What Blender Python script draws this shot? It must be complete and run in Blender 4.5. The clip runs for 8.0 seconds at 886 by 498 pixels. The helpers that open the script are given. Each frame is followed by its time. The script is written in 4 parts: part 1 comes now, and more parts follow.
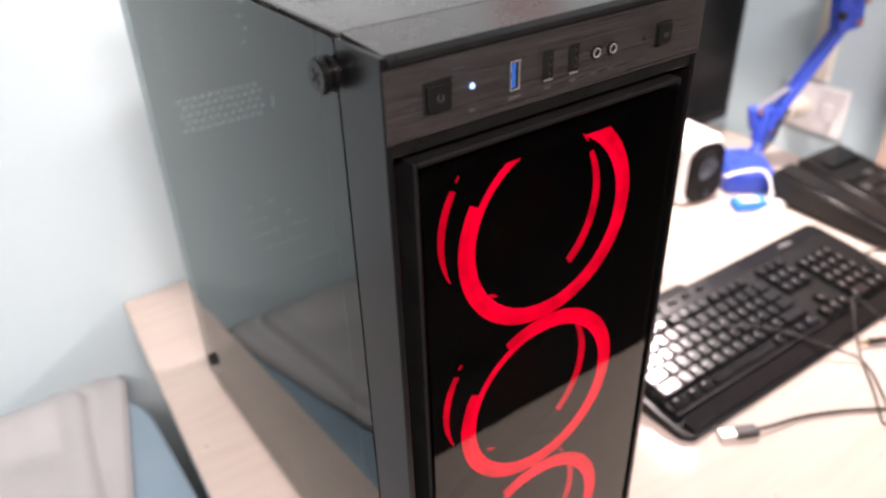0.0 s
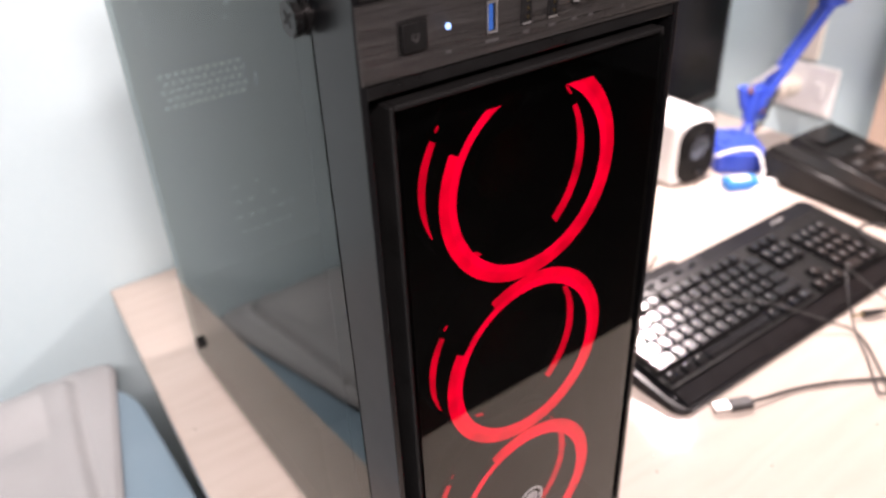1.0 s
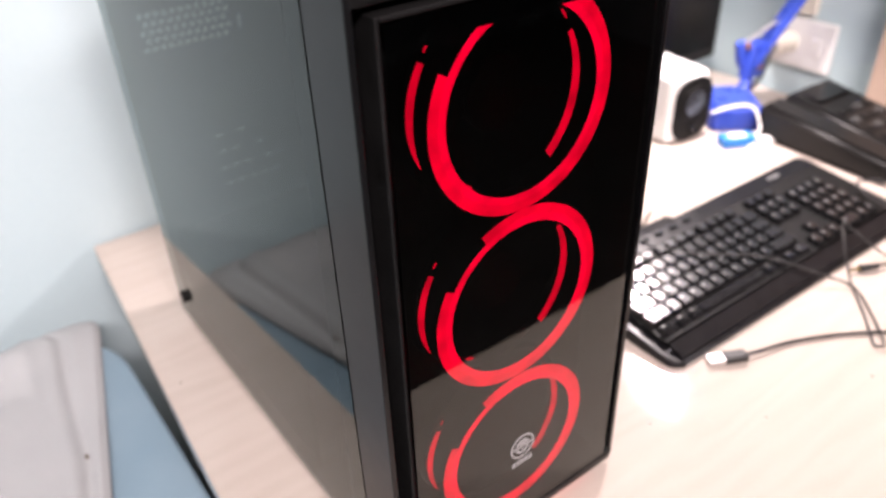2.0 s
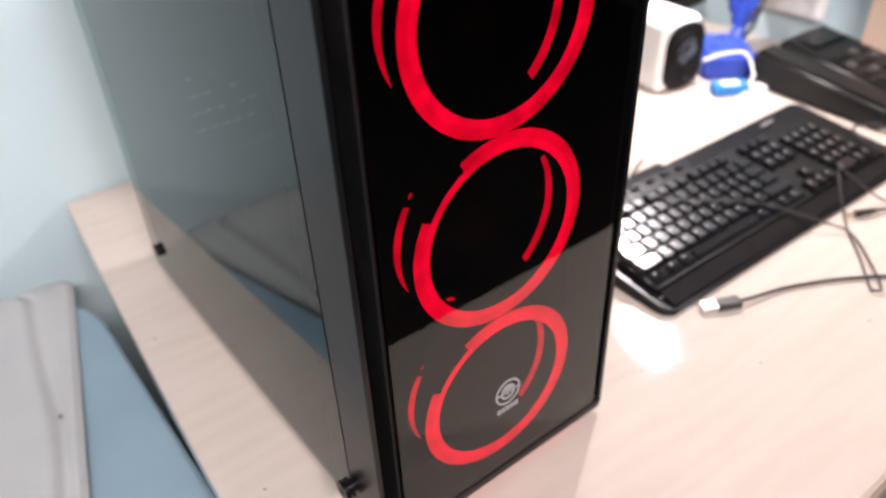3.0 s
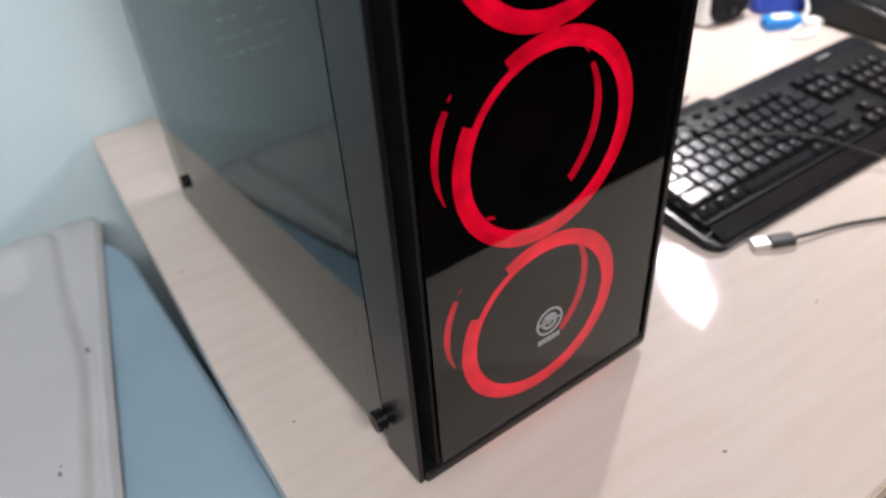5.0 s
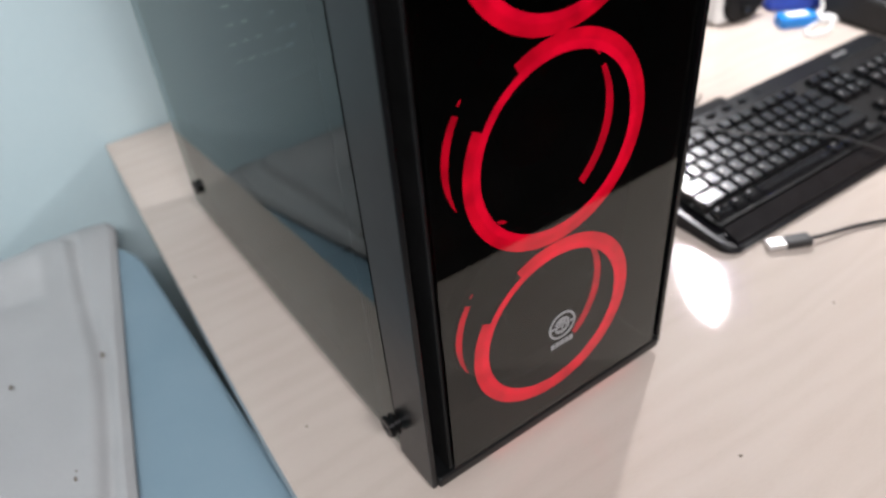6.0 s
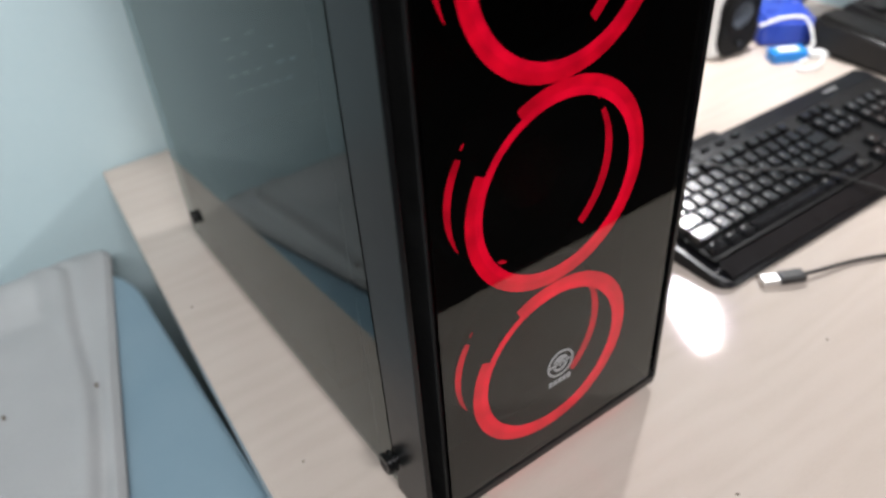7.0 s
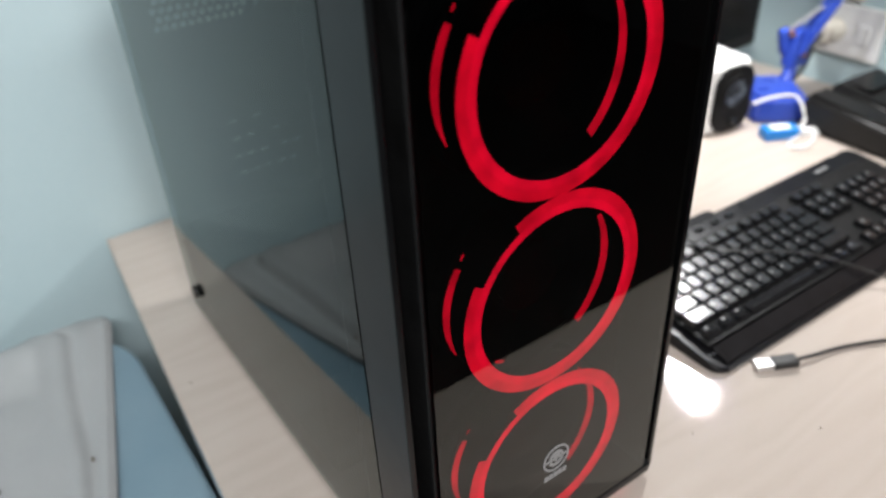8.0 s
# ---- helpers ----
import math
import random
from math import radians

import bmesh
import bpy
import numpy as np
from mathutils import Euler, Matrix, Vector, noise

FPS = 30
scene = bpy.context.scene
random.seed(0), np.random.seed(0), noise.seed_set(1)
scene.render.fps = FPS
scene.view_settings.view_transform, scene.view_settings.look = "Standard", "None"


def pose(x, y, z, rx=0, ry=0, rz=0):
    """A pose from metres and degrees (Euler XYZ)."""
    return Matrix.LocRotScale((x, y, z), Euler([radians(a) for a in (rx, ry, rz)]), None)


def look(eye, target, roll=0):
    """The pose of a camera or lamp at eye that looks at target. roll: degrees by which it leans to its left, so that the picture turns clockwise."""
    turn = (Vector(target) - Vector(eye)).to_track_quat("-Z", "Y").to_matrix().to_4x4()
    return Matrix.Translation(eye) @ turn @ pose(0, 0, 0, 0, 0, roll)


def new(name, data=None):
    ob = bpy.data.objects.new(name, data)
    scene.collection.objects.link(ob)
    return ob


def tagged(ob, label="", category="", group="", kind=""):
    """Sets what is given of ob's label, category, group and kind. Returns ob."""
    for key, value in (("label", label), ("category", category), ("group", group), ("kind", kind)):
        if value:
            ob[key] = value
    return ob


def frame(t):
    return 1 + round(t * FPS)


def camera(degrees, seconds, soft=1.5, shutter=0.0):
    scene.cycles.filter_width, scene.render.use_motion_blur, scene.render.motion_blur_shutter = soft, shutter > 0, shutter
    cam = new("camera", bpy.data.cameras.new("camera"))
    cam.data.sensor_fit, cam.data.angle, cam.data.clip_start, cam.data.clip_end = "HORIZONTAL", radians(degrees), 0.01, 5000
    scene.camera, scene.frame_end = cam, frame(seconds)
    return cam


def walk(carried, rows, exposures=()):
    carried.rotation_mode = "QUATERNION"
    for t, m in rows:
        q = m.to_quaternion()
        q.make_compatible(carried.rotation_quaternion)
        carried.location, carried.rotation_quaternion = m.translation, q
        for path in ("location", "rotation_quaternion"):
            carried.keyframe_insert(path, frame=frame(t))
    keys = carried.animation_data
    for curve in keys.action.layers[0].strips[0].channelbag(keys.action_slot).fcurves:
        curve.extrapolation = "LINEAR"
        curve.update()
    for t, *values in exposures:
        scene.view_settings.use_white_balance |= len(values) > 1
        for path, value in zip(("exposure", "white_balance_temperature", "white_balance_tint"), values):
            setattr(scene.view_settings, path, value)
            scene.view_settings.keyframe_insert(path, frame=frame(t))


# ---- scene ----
cam = camera(60.4, 8.0, soft=2.4)
cam.data.dof.use_dof, cam.data.dof.focus_distance, cam.data.dof.aperture_fstop = True, 0.40, 5.6
PATH = [
    (0, (-0.1460, -0.2485, 0.5274), (0.7081, 0.9779, -0.4021), -1.72),
    (0.5, (-0.1445, -0.2520, 0.5178), (0.7125, 0.9772, -0.4054), -2.08),
    (1, (-0.1440, -0.2570, 0.5027), (0.7180, 0.9662, -0.4238), -2.56),
    (1.5, (-0.1454, -0.2560, 0.4902), (0.7134, 0.9533, -0.4572), -2.23),
    (3, (-0.1303, -0.2515, 0.4441), (0.7139, 0.8952, -0.5903), -2.63),
    (3.5, (-0.1300, -0.2470, 0.4295), (0.7029, 0.8934, -0.6209), -2.49),
    (4, (-0.1300, -0.2445, 0.4180), (0.6815, 0.8897, -0.6556), -2.80),
    (4.5, (-0.1309, -0.2413, 0.4075), (0.6491, 0.8904, -0.6917), -3.09),
    (6, (-0.1276, -0.2389, 0.4079), (0.6030, 0.9255, -0.6912), -5.23),
    (6.5, (-0.1263, -0.2338, 0.4129), (0.6156, 0.9329, -0.6762), -4.96),
    (7, (-0.1292, -0.2334, 0.4179), (0.6375, 0.9419, -0.6445), -4.14),
    (7.5, (-0.1276, -0.2302, 0.4332), (0.6649, 0.9653, -0.5868), -3.50),
    (8, (-0.1241, -0.2266, 0.4482), (0.6866, 0.9921, -0.5292), -2.98),
]
walk(cam, [(t, look(eye, target, roll)) for t, eye, target, roll in PATH],
     [(0.0, -0.14, 7050, 25), (1.5, -0.12, 6950, 25), (3.0, -0.36, 6650, 18), (4.5, -0.70, 6400, 14), (6.5, -0.80, 6250, 10), (8.0, -0.86, 6250, 7)])

# ---- world and lights ----
world = bpy.data.worlds.new("room_air")
world.use_nodes = True
scene.world = world
world.node_tree.nodes["Background"].inputs[0].default_value = (0.75, 0.85, 1.0, 1)
world.node_tree.nodes["Background"].inputs[1].default_value = 0.05


def area_light(name, eye, target, sx, sy, watts, colour):
    d = bpy.data.lights.new(name, "AREA")
    d.shape, d.size, d.size_y, d.energy, d.color = "RECTANGLE", sx, sy, watts, colour
    ob = new(name, d)
    ob.matrix_world = look(eye, target)
    return ob


# Room light added out of view; its kind and place are assumed.
area_light("unseen_room_light", (-0.55, -1.60, 1.74), (-0.1, 0.2, 0.1), 1.2, 0.25, 112, (1.0, 0.94, 0.935))
DESK_LAY = pose(0.0098, -0.0008, 0, 0, 0, 0.43) @ Matrix.Scale(0.969, 4)
LAMP = Vector((0.704, 0.310, 0.425))
HEAD_TILT = pose(0, 0, 0, 0, 42, 0)
bulb = bpy.data.lights.new("desk_lamp_bulb", "SPOT")
bulb.energy, bulb.color, bulb.shadow_soft_size, bulb.spot_size, bulb.spot_blend = 26, (1.0, 0.95, 0.93), 0.013, radians(168), 0.35
bulb_ob = new("desk_lamp_bulb", bulb)
bulb_ob.matrix_world = DESK_LAY @ look(LAMP + Vector((0, 0, 0.010)), LAMP + Vector((-0.45, 0.0, -0.50)))


# ---- materials ----
def nodes_of(name):
    m = bpy.data.materials.new(name)
    m.use_nodes = True
    return m, m.node_tree.nodes, m.node_tree.links, m.node_tree.nodes["Principled BSDF"]


def ramp(nd, stops):
    r = nd.new("ShaderNodeValToRGB")
    e = r.color_ramp.elements
    while len(e) < len(stops):
        e.new(0.5)
    for k, (p, c) in enumerate(stops):
        e[k].position, e[k].color = p, (*c, 1)
    return r


def surface(name, c1, c2, scale=40, rough=(0.4, 0.55), bump=0.1, metal=0.0, stretch=(1, 1, 1), fine=6.0, ior=1.5, dist=0.001, wide=0.35):
    """Two colours mixed by noise at two scales, with matching roughness and relief."""
    m, nd, lk, p = nodes_of(name)
    tc = nd.new("ShaderNodeTexCoord")
    mp = nd.new("ShaderNodeMapping")
    mp.inputs["Scale"].default_value = stretch
    lk.new(tc.outputs["Object"], mp.inputs[0])
    a, b = nd.new("ShaderNodeTexNoise"), nd.new("ShaderNodeTexNoise")
    a.inputs["Scale"].default_value, b.inputs["Scale"].default_value = scale, scale * fine
    a.inputs["Detail"].default_value, b.inputs["Detail"].default_value = 4, 3
    mix = nd.new("ShaderNodeMix")
    mix.inputs[0].default_value = wide
    for n in (a, b):
        lk.new(mp.outputs[0], n.inputs["Vector"])
    lk.new(a.outputs[0], mix.inputs[2])
    lk.new(b.outputs[0], mix.inputs[3])
    r = ramp(nd, [(0.3, c1), (0.7, c2)])
    lk.new(mix.outputs[0], r.inputs[0])
    lk.new(r.outputs[0], p.inputs["Base Color"])
    mr = nd.new("ShaderNodeMapRange")
    mr.inputs[1].default_value, mr.inputs[2].default_value, mr.inputs[3].default_value, mr.inputs[4].default_value = 0.3, 0.7, *rough
    lk.new(mix.outputs[0], mr.inputs[0])
    lk.new(mr.outputs[0], p.inputs["Roughness"])
    p.inputs["Metallic"].default_value, p.inputs["IOR"].default_value = metal, ior
    if bump:
        bp = nd.new("ShaderNodeBump")
        bp.inputs["Strength"].default_value, bp.inputs["Distance"].default_value = bump, dist
        lk.new(mix.outputs[0], bp.inputs["Height"])
        lk.new(bp.outputs[0], p.inputs["Normal"])
    return m


def glow(name, colour, strength):
    m, nd, lk, p = nodes_of(name)
    p.inputs["Base Color"].default_value = (*[c * 0.3 for c in colour], 1)
    p.inputs["Emission Color"].default_value, p.inputs["Emission Strength"].default_value = (*colour, 1), strength
    tc, n = nd.new("ShaderNodeTexCoord"), nd.new("ShaderNodeTexNoise")
    n.inputs["Scale"].default_value = 60
    lk.new(tc.outputs["Object"], n.inputs["Vector"])
    mr = nd.new("ShaderNodeMapRange")
    mr.inputs[1].default_value, mr.inputs[2].default_value = 0.3, 0.7
    mr.inputs[3].default_value, mr.inputs[4].default_value = strength * 0.68, strength * 1.25
    lk.new(n.outputs[0], mr.inputs[0])
    lk.new(mr.outputs[0], p.inputs["Emission Strength"])
    return m


def tinted_glass(name, tint, ior, rough=0.02):
    """See-through dark glass with a Fresnel reflection."""
    m, nd, lk, p = nodes_of(name)
    out = nd["Material Output"]
    tr, gl, fr, mx = nd.new("ShaderNodeBsdfTransparent"), nd.new("ShaderNodeBsdfGlossy"), nd.new("ShaderNodeFresnel"), nd.new("ShaderNodeMixShader")
    tr.inputs[0].default_value = (*tint, 1)
    gl.inputs["Roughness"].default_value = rough
    gl.inputs[0].default_value = (0.91, 0.955, 0.94, 1)
    fr.inputs[0].default_value = ior
    lk.new(fr.outputs[0], mx.inputs[0])
    lk.new(tr.outputs[0], mx.inputs[1])
    lk.new(gl.outputs[0], mx.inputs[2])
    lk.new(mx.outputs[0], out.inputs[0])
    nd.remove(p)
    return m


def wood_laminate(name):
    m, nd, lk, p = nodes_of(name)
    tc, mp = nd.new("ShaderNodeTexCoord"), nd.new("ShaderNodeMapping")
    mp.inputs["Scale"].default_value = (2.1, 9.5, 9.5)
    mp.inputs["Rotation"].default_value = (0, 0, radians(14))
    lk.new(tc.outputs["Object"], mp.inputs[0])
    wv, n1, n2 = nd.new("ShaderNodeTexWave"), nd.new("ShaderNodeTexNoise"), nd.new("ShaderNodeTexNoise")
    wv.bands_direction = "Y"
    wv.inputs["Scale"].default_value, wv.inputs["Distortion"].default_value = 1.7, 11
    wv.inputs["Detail"].default_value, wv.inputs["Detail Scale"].default_value = 3, 1.2
    n1.inputs["Scale"].default_value, n1.inputs["Detail"].default_value = 3.2, 5
    n2.inputs["Scale"].default_value, n2.inputs["Detail"].default_value = 90, 3
    for n in (wv, n1, n2):
        lk.new(mp.outputs[0], n.inputs["Vector"])
    mx, mx2 = nd.new("ShaderNodeMix"), nd.new("ShaderNodeMix")
    mx.inputs[0].default_value, mx2.inputs[0].default_value = 0.8, 0.25
    lk.new(wv.outputs["Fac"], mx.inputs[2])
    lk.new(n1.outputs[0], mx.inputs[3])
    lk.new(mx.outputs[0], mx2.inputs[2])
    lk.new(n2.outputs[0], mx2.inputs[3])
    r = ramp(nd, [(0.24, (0.458, 0.391, 0.337)), (0.5, (0.496, 0.428, 0.374)), (0.76, (0.518, 0.452, 0.400))])
    lk.new(mx2.outputs[0], r.inputs[0])
    lk.new(r.outputs[0], p.inputs["Base Color"])
    mr = nd.new("ShaderNodeMapRange")
    mr.inputs[3].default_value, mr.inputs[4].default_value = 0.03, 0.075
    p.inputs["IOR"].default_value = 1.42
    lk.new(n1.outputs[0], mr.inputs[0])
    lk.new(mr.outputs[0], p.inputs["Roughness"])
    bp = nd.new("ShaderNodeBump")
    bp.inputs["Strength"].default_value, bp.inputs["Distance"].default_value = 0.14, 0.0006
    lk.new(n2.outputs[0], bp.inputs["Height"])
    lk.new(bp.outputs[0], p.inputs["Normal"])
    return m


M_WALL = surface("pale_blue_wall_paint", (0.43, 0.555, 0.58), (0.472, 0.588, 0.607), 2.5, (0.55, 0.7), 0.12, fine=60, dist=0.0008, wide=0.3)
M_CEIL = surface("white_ceiling_paint", (0.72, 0.72, 0.70), (0.8, 0.8, 0.78), 3, (0.7, 0.8), 0.05)
M_FLOOR = surface("dark_floor_tile", (0.025, 0.023, 0.021), (0.045, 0.041, 0.038), 5, (0.35, 0.5), 0.05)
# Wall colour set dark to stand in for the unlit room in reflections.
M_DIMWALL = surface("wall_darkened_for_dim_room", (0.055, 0.058, 0.060), (0.085, 0.089, 0.092), 2, (0.6, 0.7), 0.05)
M_DESK = wood_laminate("pale_birch_laminate")
M_EDGE = surface("laminate_edge_band", (0.50, 0.40, 0.30), (0.60, 0.49, 0.38), 30, (0.3, 0.45), 0.08, stretch=(1, 1, 6))
M_STEEL = surface("black_painted_steel", (0.022, 0.022, 0.022), (0.033, 0.033, 0.033), 60, (0.2, 0.28), 0.05, fine=12, dist=0.0003)
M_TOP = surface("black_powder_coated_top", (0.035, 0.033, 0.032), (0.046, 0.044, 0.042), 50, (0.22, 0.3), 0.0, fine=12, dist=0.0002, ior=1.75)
M_BEZEL = surface("smooth_black_bezel", (0.003, 0.003, 0.0033), (0.006, 0.006, 0.0063), 20, (0.10, 0.15), 0.0, ior=1.31)
M_PLASTIC = surface("black_satin_plastic", (0.014, 0.014, 0.0145), (0.022, 0.022, 0.022), 80, (0.2, 0.3), 0.05, fine=10, dist=0.0003)
M_BRUSHED = surface("brushed_black_plate", (0.001, 0.001, 0.001), (0.031, 0.030, 0.029), 210, (0.24, 0.42), 1.0, stretch=(0.03, 1, 4.6), fine=4, dist=0.0008, wide=0.36, ior=1.45)
M_STRIP = surface("satin_black_side_strip", (0.004, 0.0043, 0.0046), (0.006, 0.0063, 0.0067), 60, (0.27, 0.33), 0.03, fine=10, dist=0.0001, ior=1.36)
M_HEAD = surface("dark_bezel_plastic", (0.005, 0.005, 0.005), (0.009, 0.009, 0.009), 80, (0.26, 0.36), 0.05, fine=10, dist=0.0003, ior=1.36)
M_BLACK = surface("matt_black_recess", (0.004, 0.004, 0.004), (0.007, 0.007, 0.007), 50, (0.5, 0.7), 0.05, ior=1.3)
M_DARKIN = surface("dark_interior_paint", (0.005, 0.008, 0.0085), (0.008, 0.012, 0.0125), 20, (0.5, 0.6), 0.05)
M_GLASS = tinted_glass("smoked_front_glass", (0.2, 0.2, 0.2), 1.57, 0.012)
M_SIDEGLASS = tinted_glass("smoked_side_glass", (0.23, 0.265, 0.27), 1.45, 0.012)


def clear_glass(name):
    m, nd, lk, p = nodes_of(name)
    t = nd.new("ShaderNodeBsdfTransparent")
    t.inputs[0].default_value = (0.9, 0.93, 0.92, 1)
    lk.new(t.outputs[0], nd["Material Output"].inputs[0])
    nd.remove(p)
    return m


M_CLEAR = clear_glass("clear_glass_core")
M_RED = glow("red_lit_print", (1.0, 0.002, 0.030), 6.6)
M_RED_DIM = glow("red_lit_print_outer", (1.0, 0.002, 0.026), 5.4)
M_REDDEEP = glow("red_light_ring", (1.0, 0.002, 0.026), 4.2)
M_LEDBLUE = glow("blue_white_led", (0.30, 0.52, 1.0), 3.0)
M_PRINT = surface("grey_printed_mark", (0.22, 0.22, 0.22), (0.30, 0.30, 0.30), 90, (0.4, 0.5), 0)
M_DIM = surface("dull_grey_print_and_highlight", (0.2, 0.2, 0.2), (0.28, 0.28, 0.28), 90, (0.4, 0.5), 0)
M_MARK = surface("faint_grey_print", (0.04, 0.04, 0.04), (0.06, 0.06, 0.06), 90, (0.4, 0.5), 0)
M_METAL = surface("bright_nickel", (0.6, 0.6, 0.6), (0.75, 0.74, 0.72), 90, (0.3, 0.4), 0.05, metal=0.8)
M_SCREW = surface("black_oxide_screw", (0.003, 0.003, 0.003), (0.006, 0.006, 0.006), 200, (0.22, 0.3), 0.05, dist=0.0002, ior=1.3)
M_PHONE = surface("black_phone_plastic", (0.006, 0.0058, 0.0056), (0.010, 0.0096, 0.0094), 60, (0.35, 0.45), 0.08, fine=10, dist=0.0003, ior=1.35)
M_GOLD = surface("worn_brass_contact", (0.55, 0.42, 0.2), (0.7, 0.56, 0.3), 90, (0.25, 0.4), 0.05, metal=1.0)
M_USBBLUE = surface("blue_port_plastic", (0.012, 0.075, 0.30), (0.02, 0.10, 0.36), 90, (0.4, 0.5), 0.02)
M_KEY = surface("black_key_plastic", (0.008, 0.008, 0.009), (0.014, 0.014, 0.0155), 120, (0.20, 0.27), 0.05, fine=8, dist=0.0003, ior=1.6)
M_KBBODY = surface("black_keyboard_plastic", (0.005, 0.005, 0.006), (0.009, 0.009, 0.0105), 70, (0.26, 0.36), 0.08, fine=10, dist=0.0003, ior=1.34)
M_CABLE = surface("black_cable_rubber", (0.012, 0.012, 0.012), (0.024, 0.023, 0.022), 90, (0.4, 0.55), 0.05)
M_BLUE = surface("blue_enamel", (0.020, 0.045, 0.31), (0.036, 0.08, 0.42), 25, (0.22, 0.4), 0.06)
M_CYAN = surface("bright_blue_plastic", (0.01, 0.16, 0.5), (0.02, 0.22, 0.62), 40, (0.3, 0.45), 0.03)
M_WHITE = surface("white_plastic", (0.70, 0.70, 0.68), (0.80, 0.80, 0.78), 30, (0.35, 0.5), 0.04)
M_CREAM = surface("cream_plastic", (0.60, 0.56, 0.47), (0.70, 0.66, 0.57), 30, (0.4, 0.5), 0.04)
M_COPPER = surface("copper_fastener", (0.55, 0.28, 0.16), (0.68, 0.36, 0.2), 90, (0.3, 0.45), 0.05, metal=1.0)
M_BLUECLOTH = surface("pale_blue_woven_cover", (0.18, 0.275, 0.335), (0.22, 0.315, 0.375), 14, (0.75, 0.9), 0.35, fine=50, dist=0.0012)
M_WHITECLOTH = surface("off_white_cotton", (0.36, 0.365, 0.365), (0.425, 0.43, 0.43), 12, (0.8, 0.95), 0.4, fine=50, dist=0.0012)
M_BROWN = surface("light_brown_board", (0.42, 0.30, 0.23), (0.5, 0.37, 0.29), 6, (0.45, 0.6), 0.08, stretch=(1, 1, 0.15))
M_SCREEN = surface("dark_screen", (0.0016, 0.0016, 0.0018), (0.0024, 0.0024, 0.0027), 8, (0.2, 0.28), 0, ior=1.25)
M_CONE = surface("pale_speaker_cone", (0.30, 0.36, 0.45), (0.38, 0.44, 0.53), 60, (0.35, 0.5), 0.05)
M_STAIN = surface("brown_stain", (0.10, 0.08, 0.06), (0.2, 0.17, 0.13), 200, (0.6, 0.8), 0)


# ---- mesh helpers ----
def finish(name, bm, mat, parent=None, label="", smooth=40):
    bmesh.ops.recalc_face_normals(bm, faces=bm.faces)
    me = bpy.data.meshes.new(name)
    bm.to_mesh(me)
    bm.free()
    me.materials.append(mat)
    if smooth:
        me.shade_smooth()
        me.set_sharp_from_angle(angle=radians(smooth))
        sizes = sorted(f.area for f in me.polygons)
        for f in me.polygons:
            if f.area > 12 * sizes[len(sizes) // 2]:
                f.use_smooth = False
    ob = new(name, me)
    ob.parent = parent
    if label:
        ob["label"] = label
    return ob


def part(name, bm, mat, parent, label="", smooth=40):
    return finish(name, bm, mat, parent, label, smooth)


def thing(name, m, label, category, group="", kind=""):
    ob = new(name)
    ob.matrix_world = m
    ob.empty_display_size = 0.02
    return tagged(ob, label, category, group, kind)


def box(x0, x1, y0, y1, z0, z1, bevel=0.0, seg=2, bm=None):
    own = bmesh.new()
    bmesh.ops.create_cube(own, size=1)
    for v in own.verts:
        v.co = Vector(((x0 + x1) / 2 + v.co.x * (x1 - x0), (y0 + y1) / 2 + v.co.y * (y1 - y0), (z0 + z1) / 2 + v.co.z * (z1 - z0)))
    if bevel:
        bmesh.ops.bevel(own, geom=list(own.edges), offset=bevel, segments=seg, affect="EDGES", profile=0.5)
    return own if bm is None else add(bm, own)


def add(bm, other, m=None):
    if m is not None:
        bmesh.ops.transform(other, matrix=m, verts=other.verts)
    me = bpy.data.meshes.new("tmp")
    other.to_mesh(me)
    other.free()
    bm.from_mesh(me)
    bpy.data.meshes.remove(me)
    return bm


def cyl(r1, r2, z0, z1, seg=24, bevel=0.0):
    bm = bmesh.new()
    bmesh.ops.create_cone(bm, cap_ends=True, segments=seg, radius1=r1, radius2=r2, depth=z1 - z0)
    bmesh.ops.translate(bm, vec=(0, 0, (z0 + z1) / 2), verts=bm.verts)
    if bevel:
        ed = [e for e in bm.edges if len(e.link_faces) == 2 and any(len(f.verts) > 4 for f in e.link_faces)]
        bmesh.ops.bevel(bm, geom=ed, offset=bevel, segments=2, affect="EDGES")
    return bm


def prism(pts, z0, z1, bevel=0.0, seg=2):
    """A plan outline raised from z0 to z1."""
    bm = bmesh.new()
    vs = [bm.verts.new((x, y, z0)) for x, y in pts]
    f = bm.faces.new(vs)
    ex = bmesh.ops.extrude_face_region(bm, geom=[f])
    bmesh.ops.translate(bm, vec=(0, 0, z1 - z0), verts=[g for g in ex["geom"] if isinstance(g, bmesh.types.BMVert)])
    bmesh.ops.recalc_face_normals(bm, faces=bm.faces)
    if bevel:
        ed = [e for e in bm.edges if abs(e.verts[0].co.z - e.verts[1].co.z) < 1e-6]
        bmesh.ops.bevel(bm, geom=ed, offset=bevel, segments=seg, affect="EDGES")
    return bm


def rounded(w, d, r, seg=6):
    """Plan outline of a rounded rectangle, w by d, about the origin."""
    pts = []
    for cx, cy, a in ((w / 2 - r, d / 2 - r, 0), (-w / 2 + r, d / 2 - r, 90), (-w / 2 + r, -d / 2 + r, 180), (w / 2 - r, -d / 2 + r, 270)):
        for k in range(seg + 1):
            t = radians(a + 90 * k / seg)
            pts.append((cx + r * math.cos(t), cy + r * math.sin(t)))
    return pts


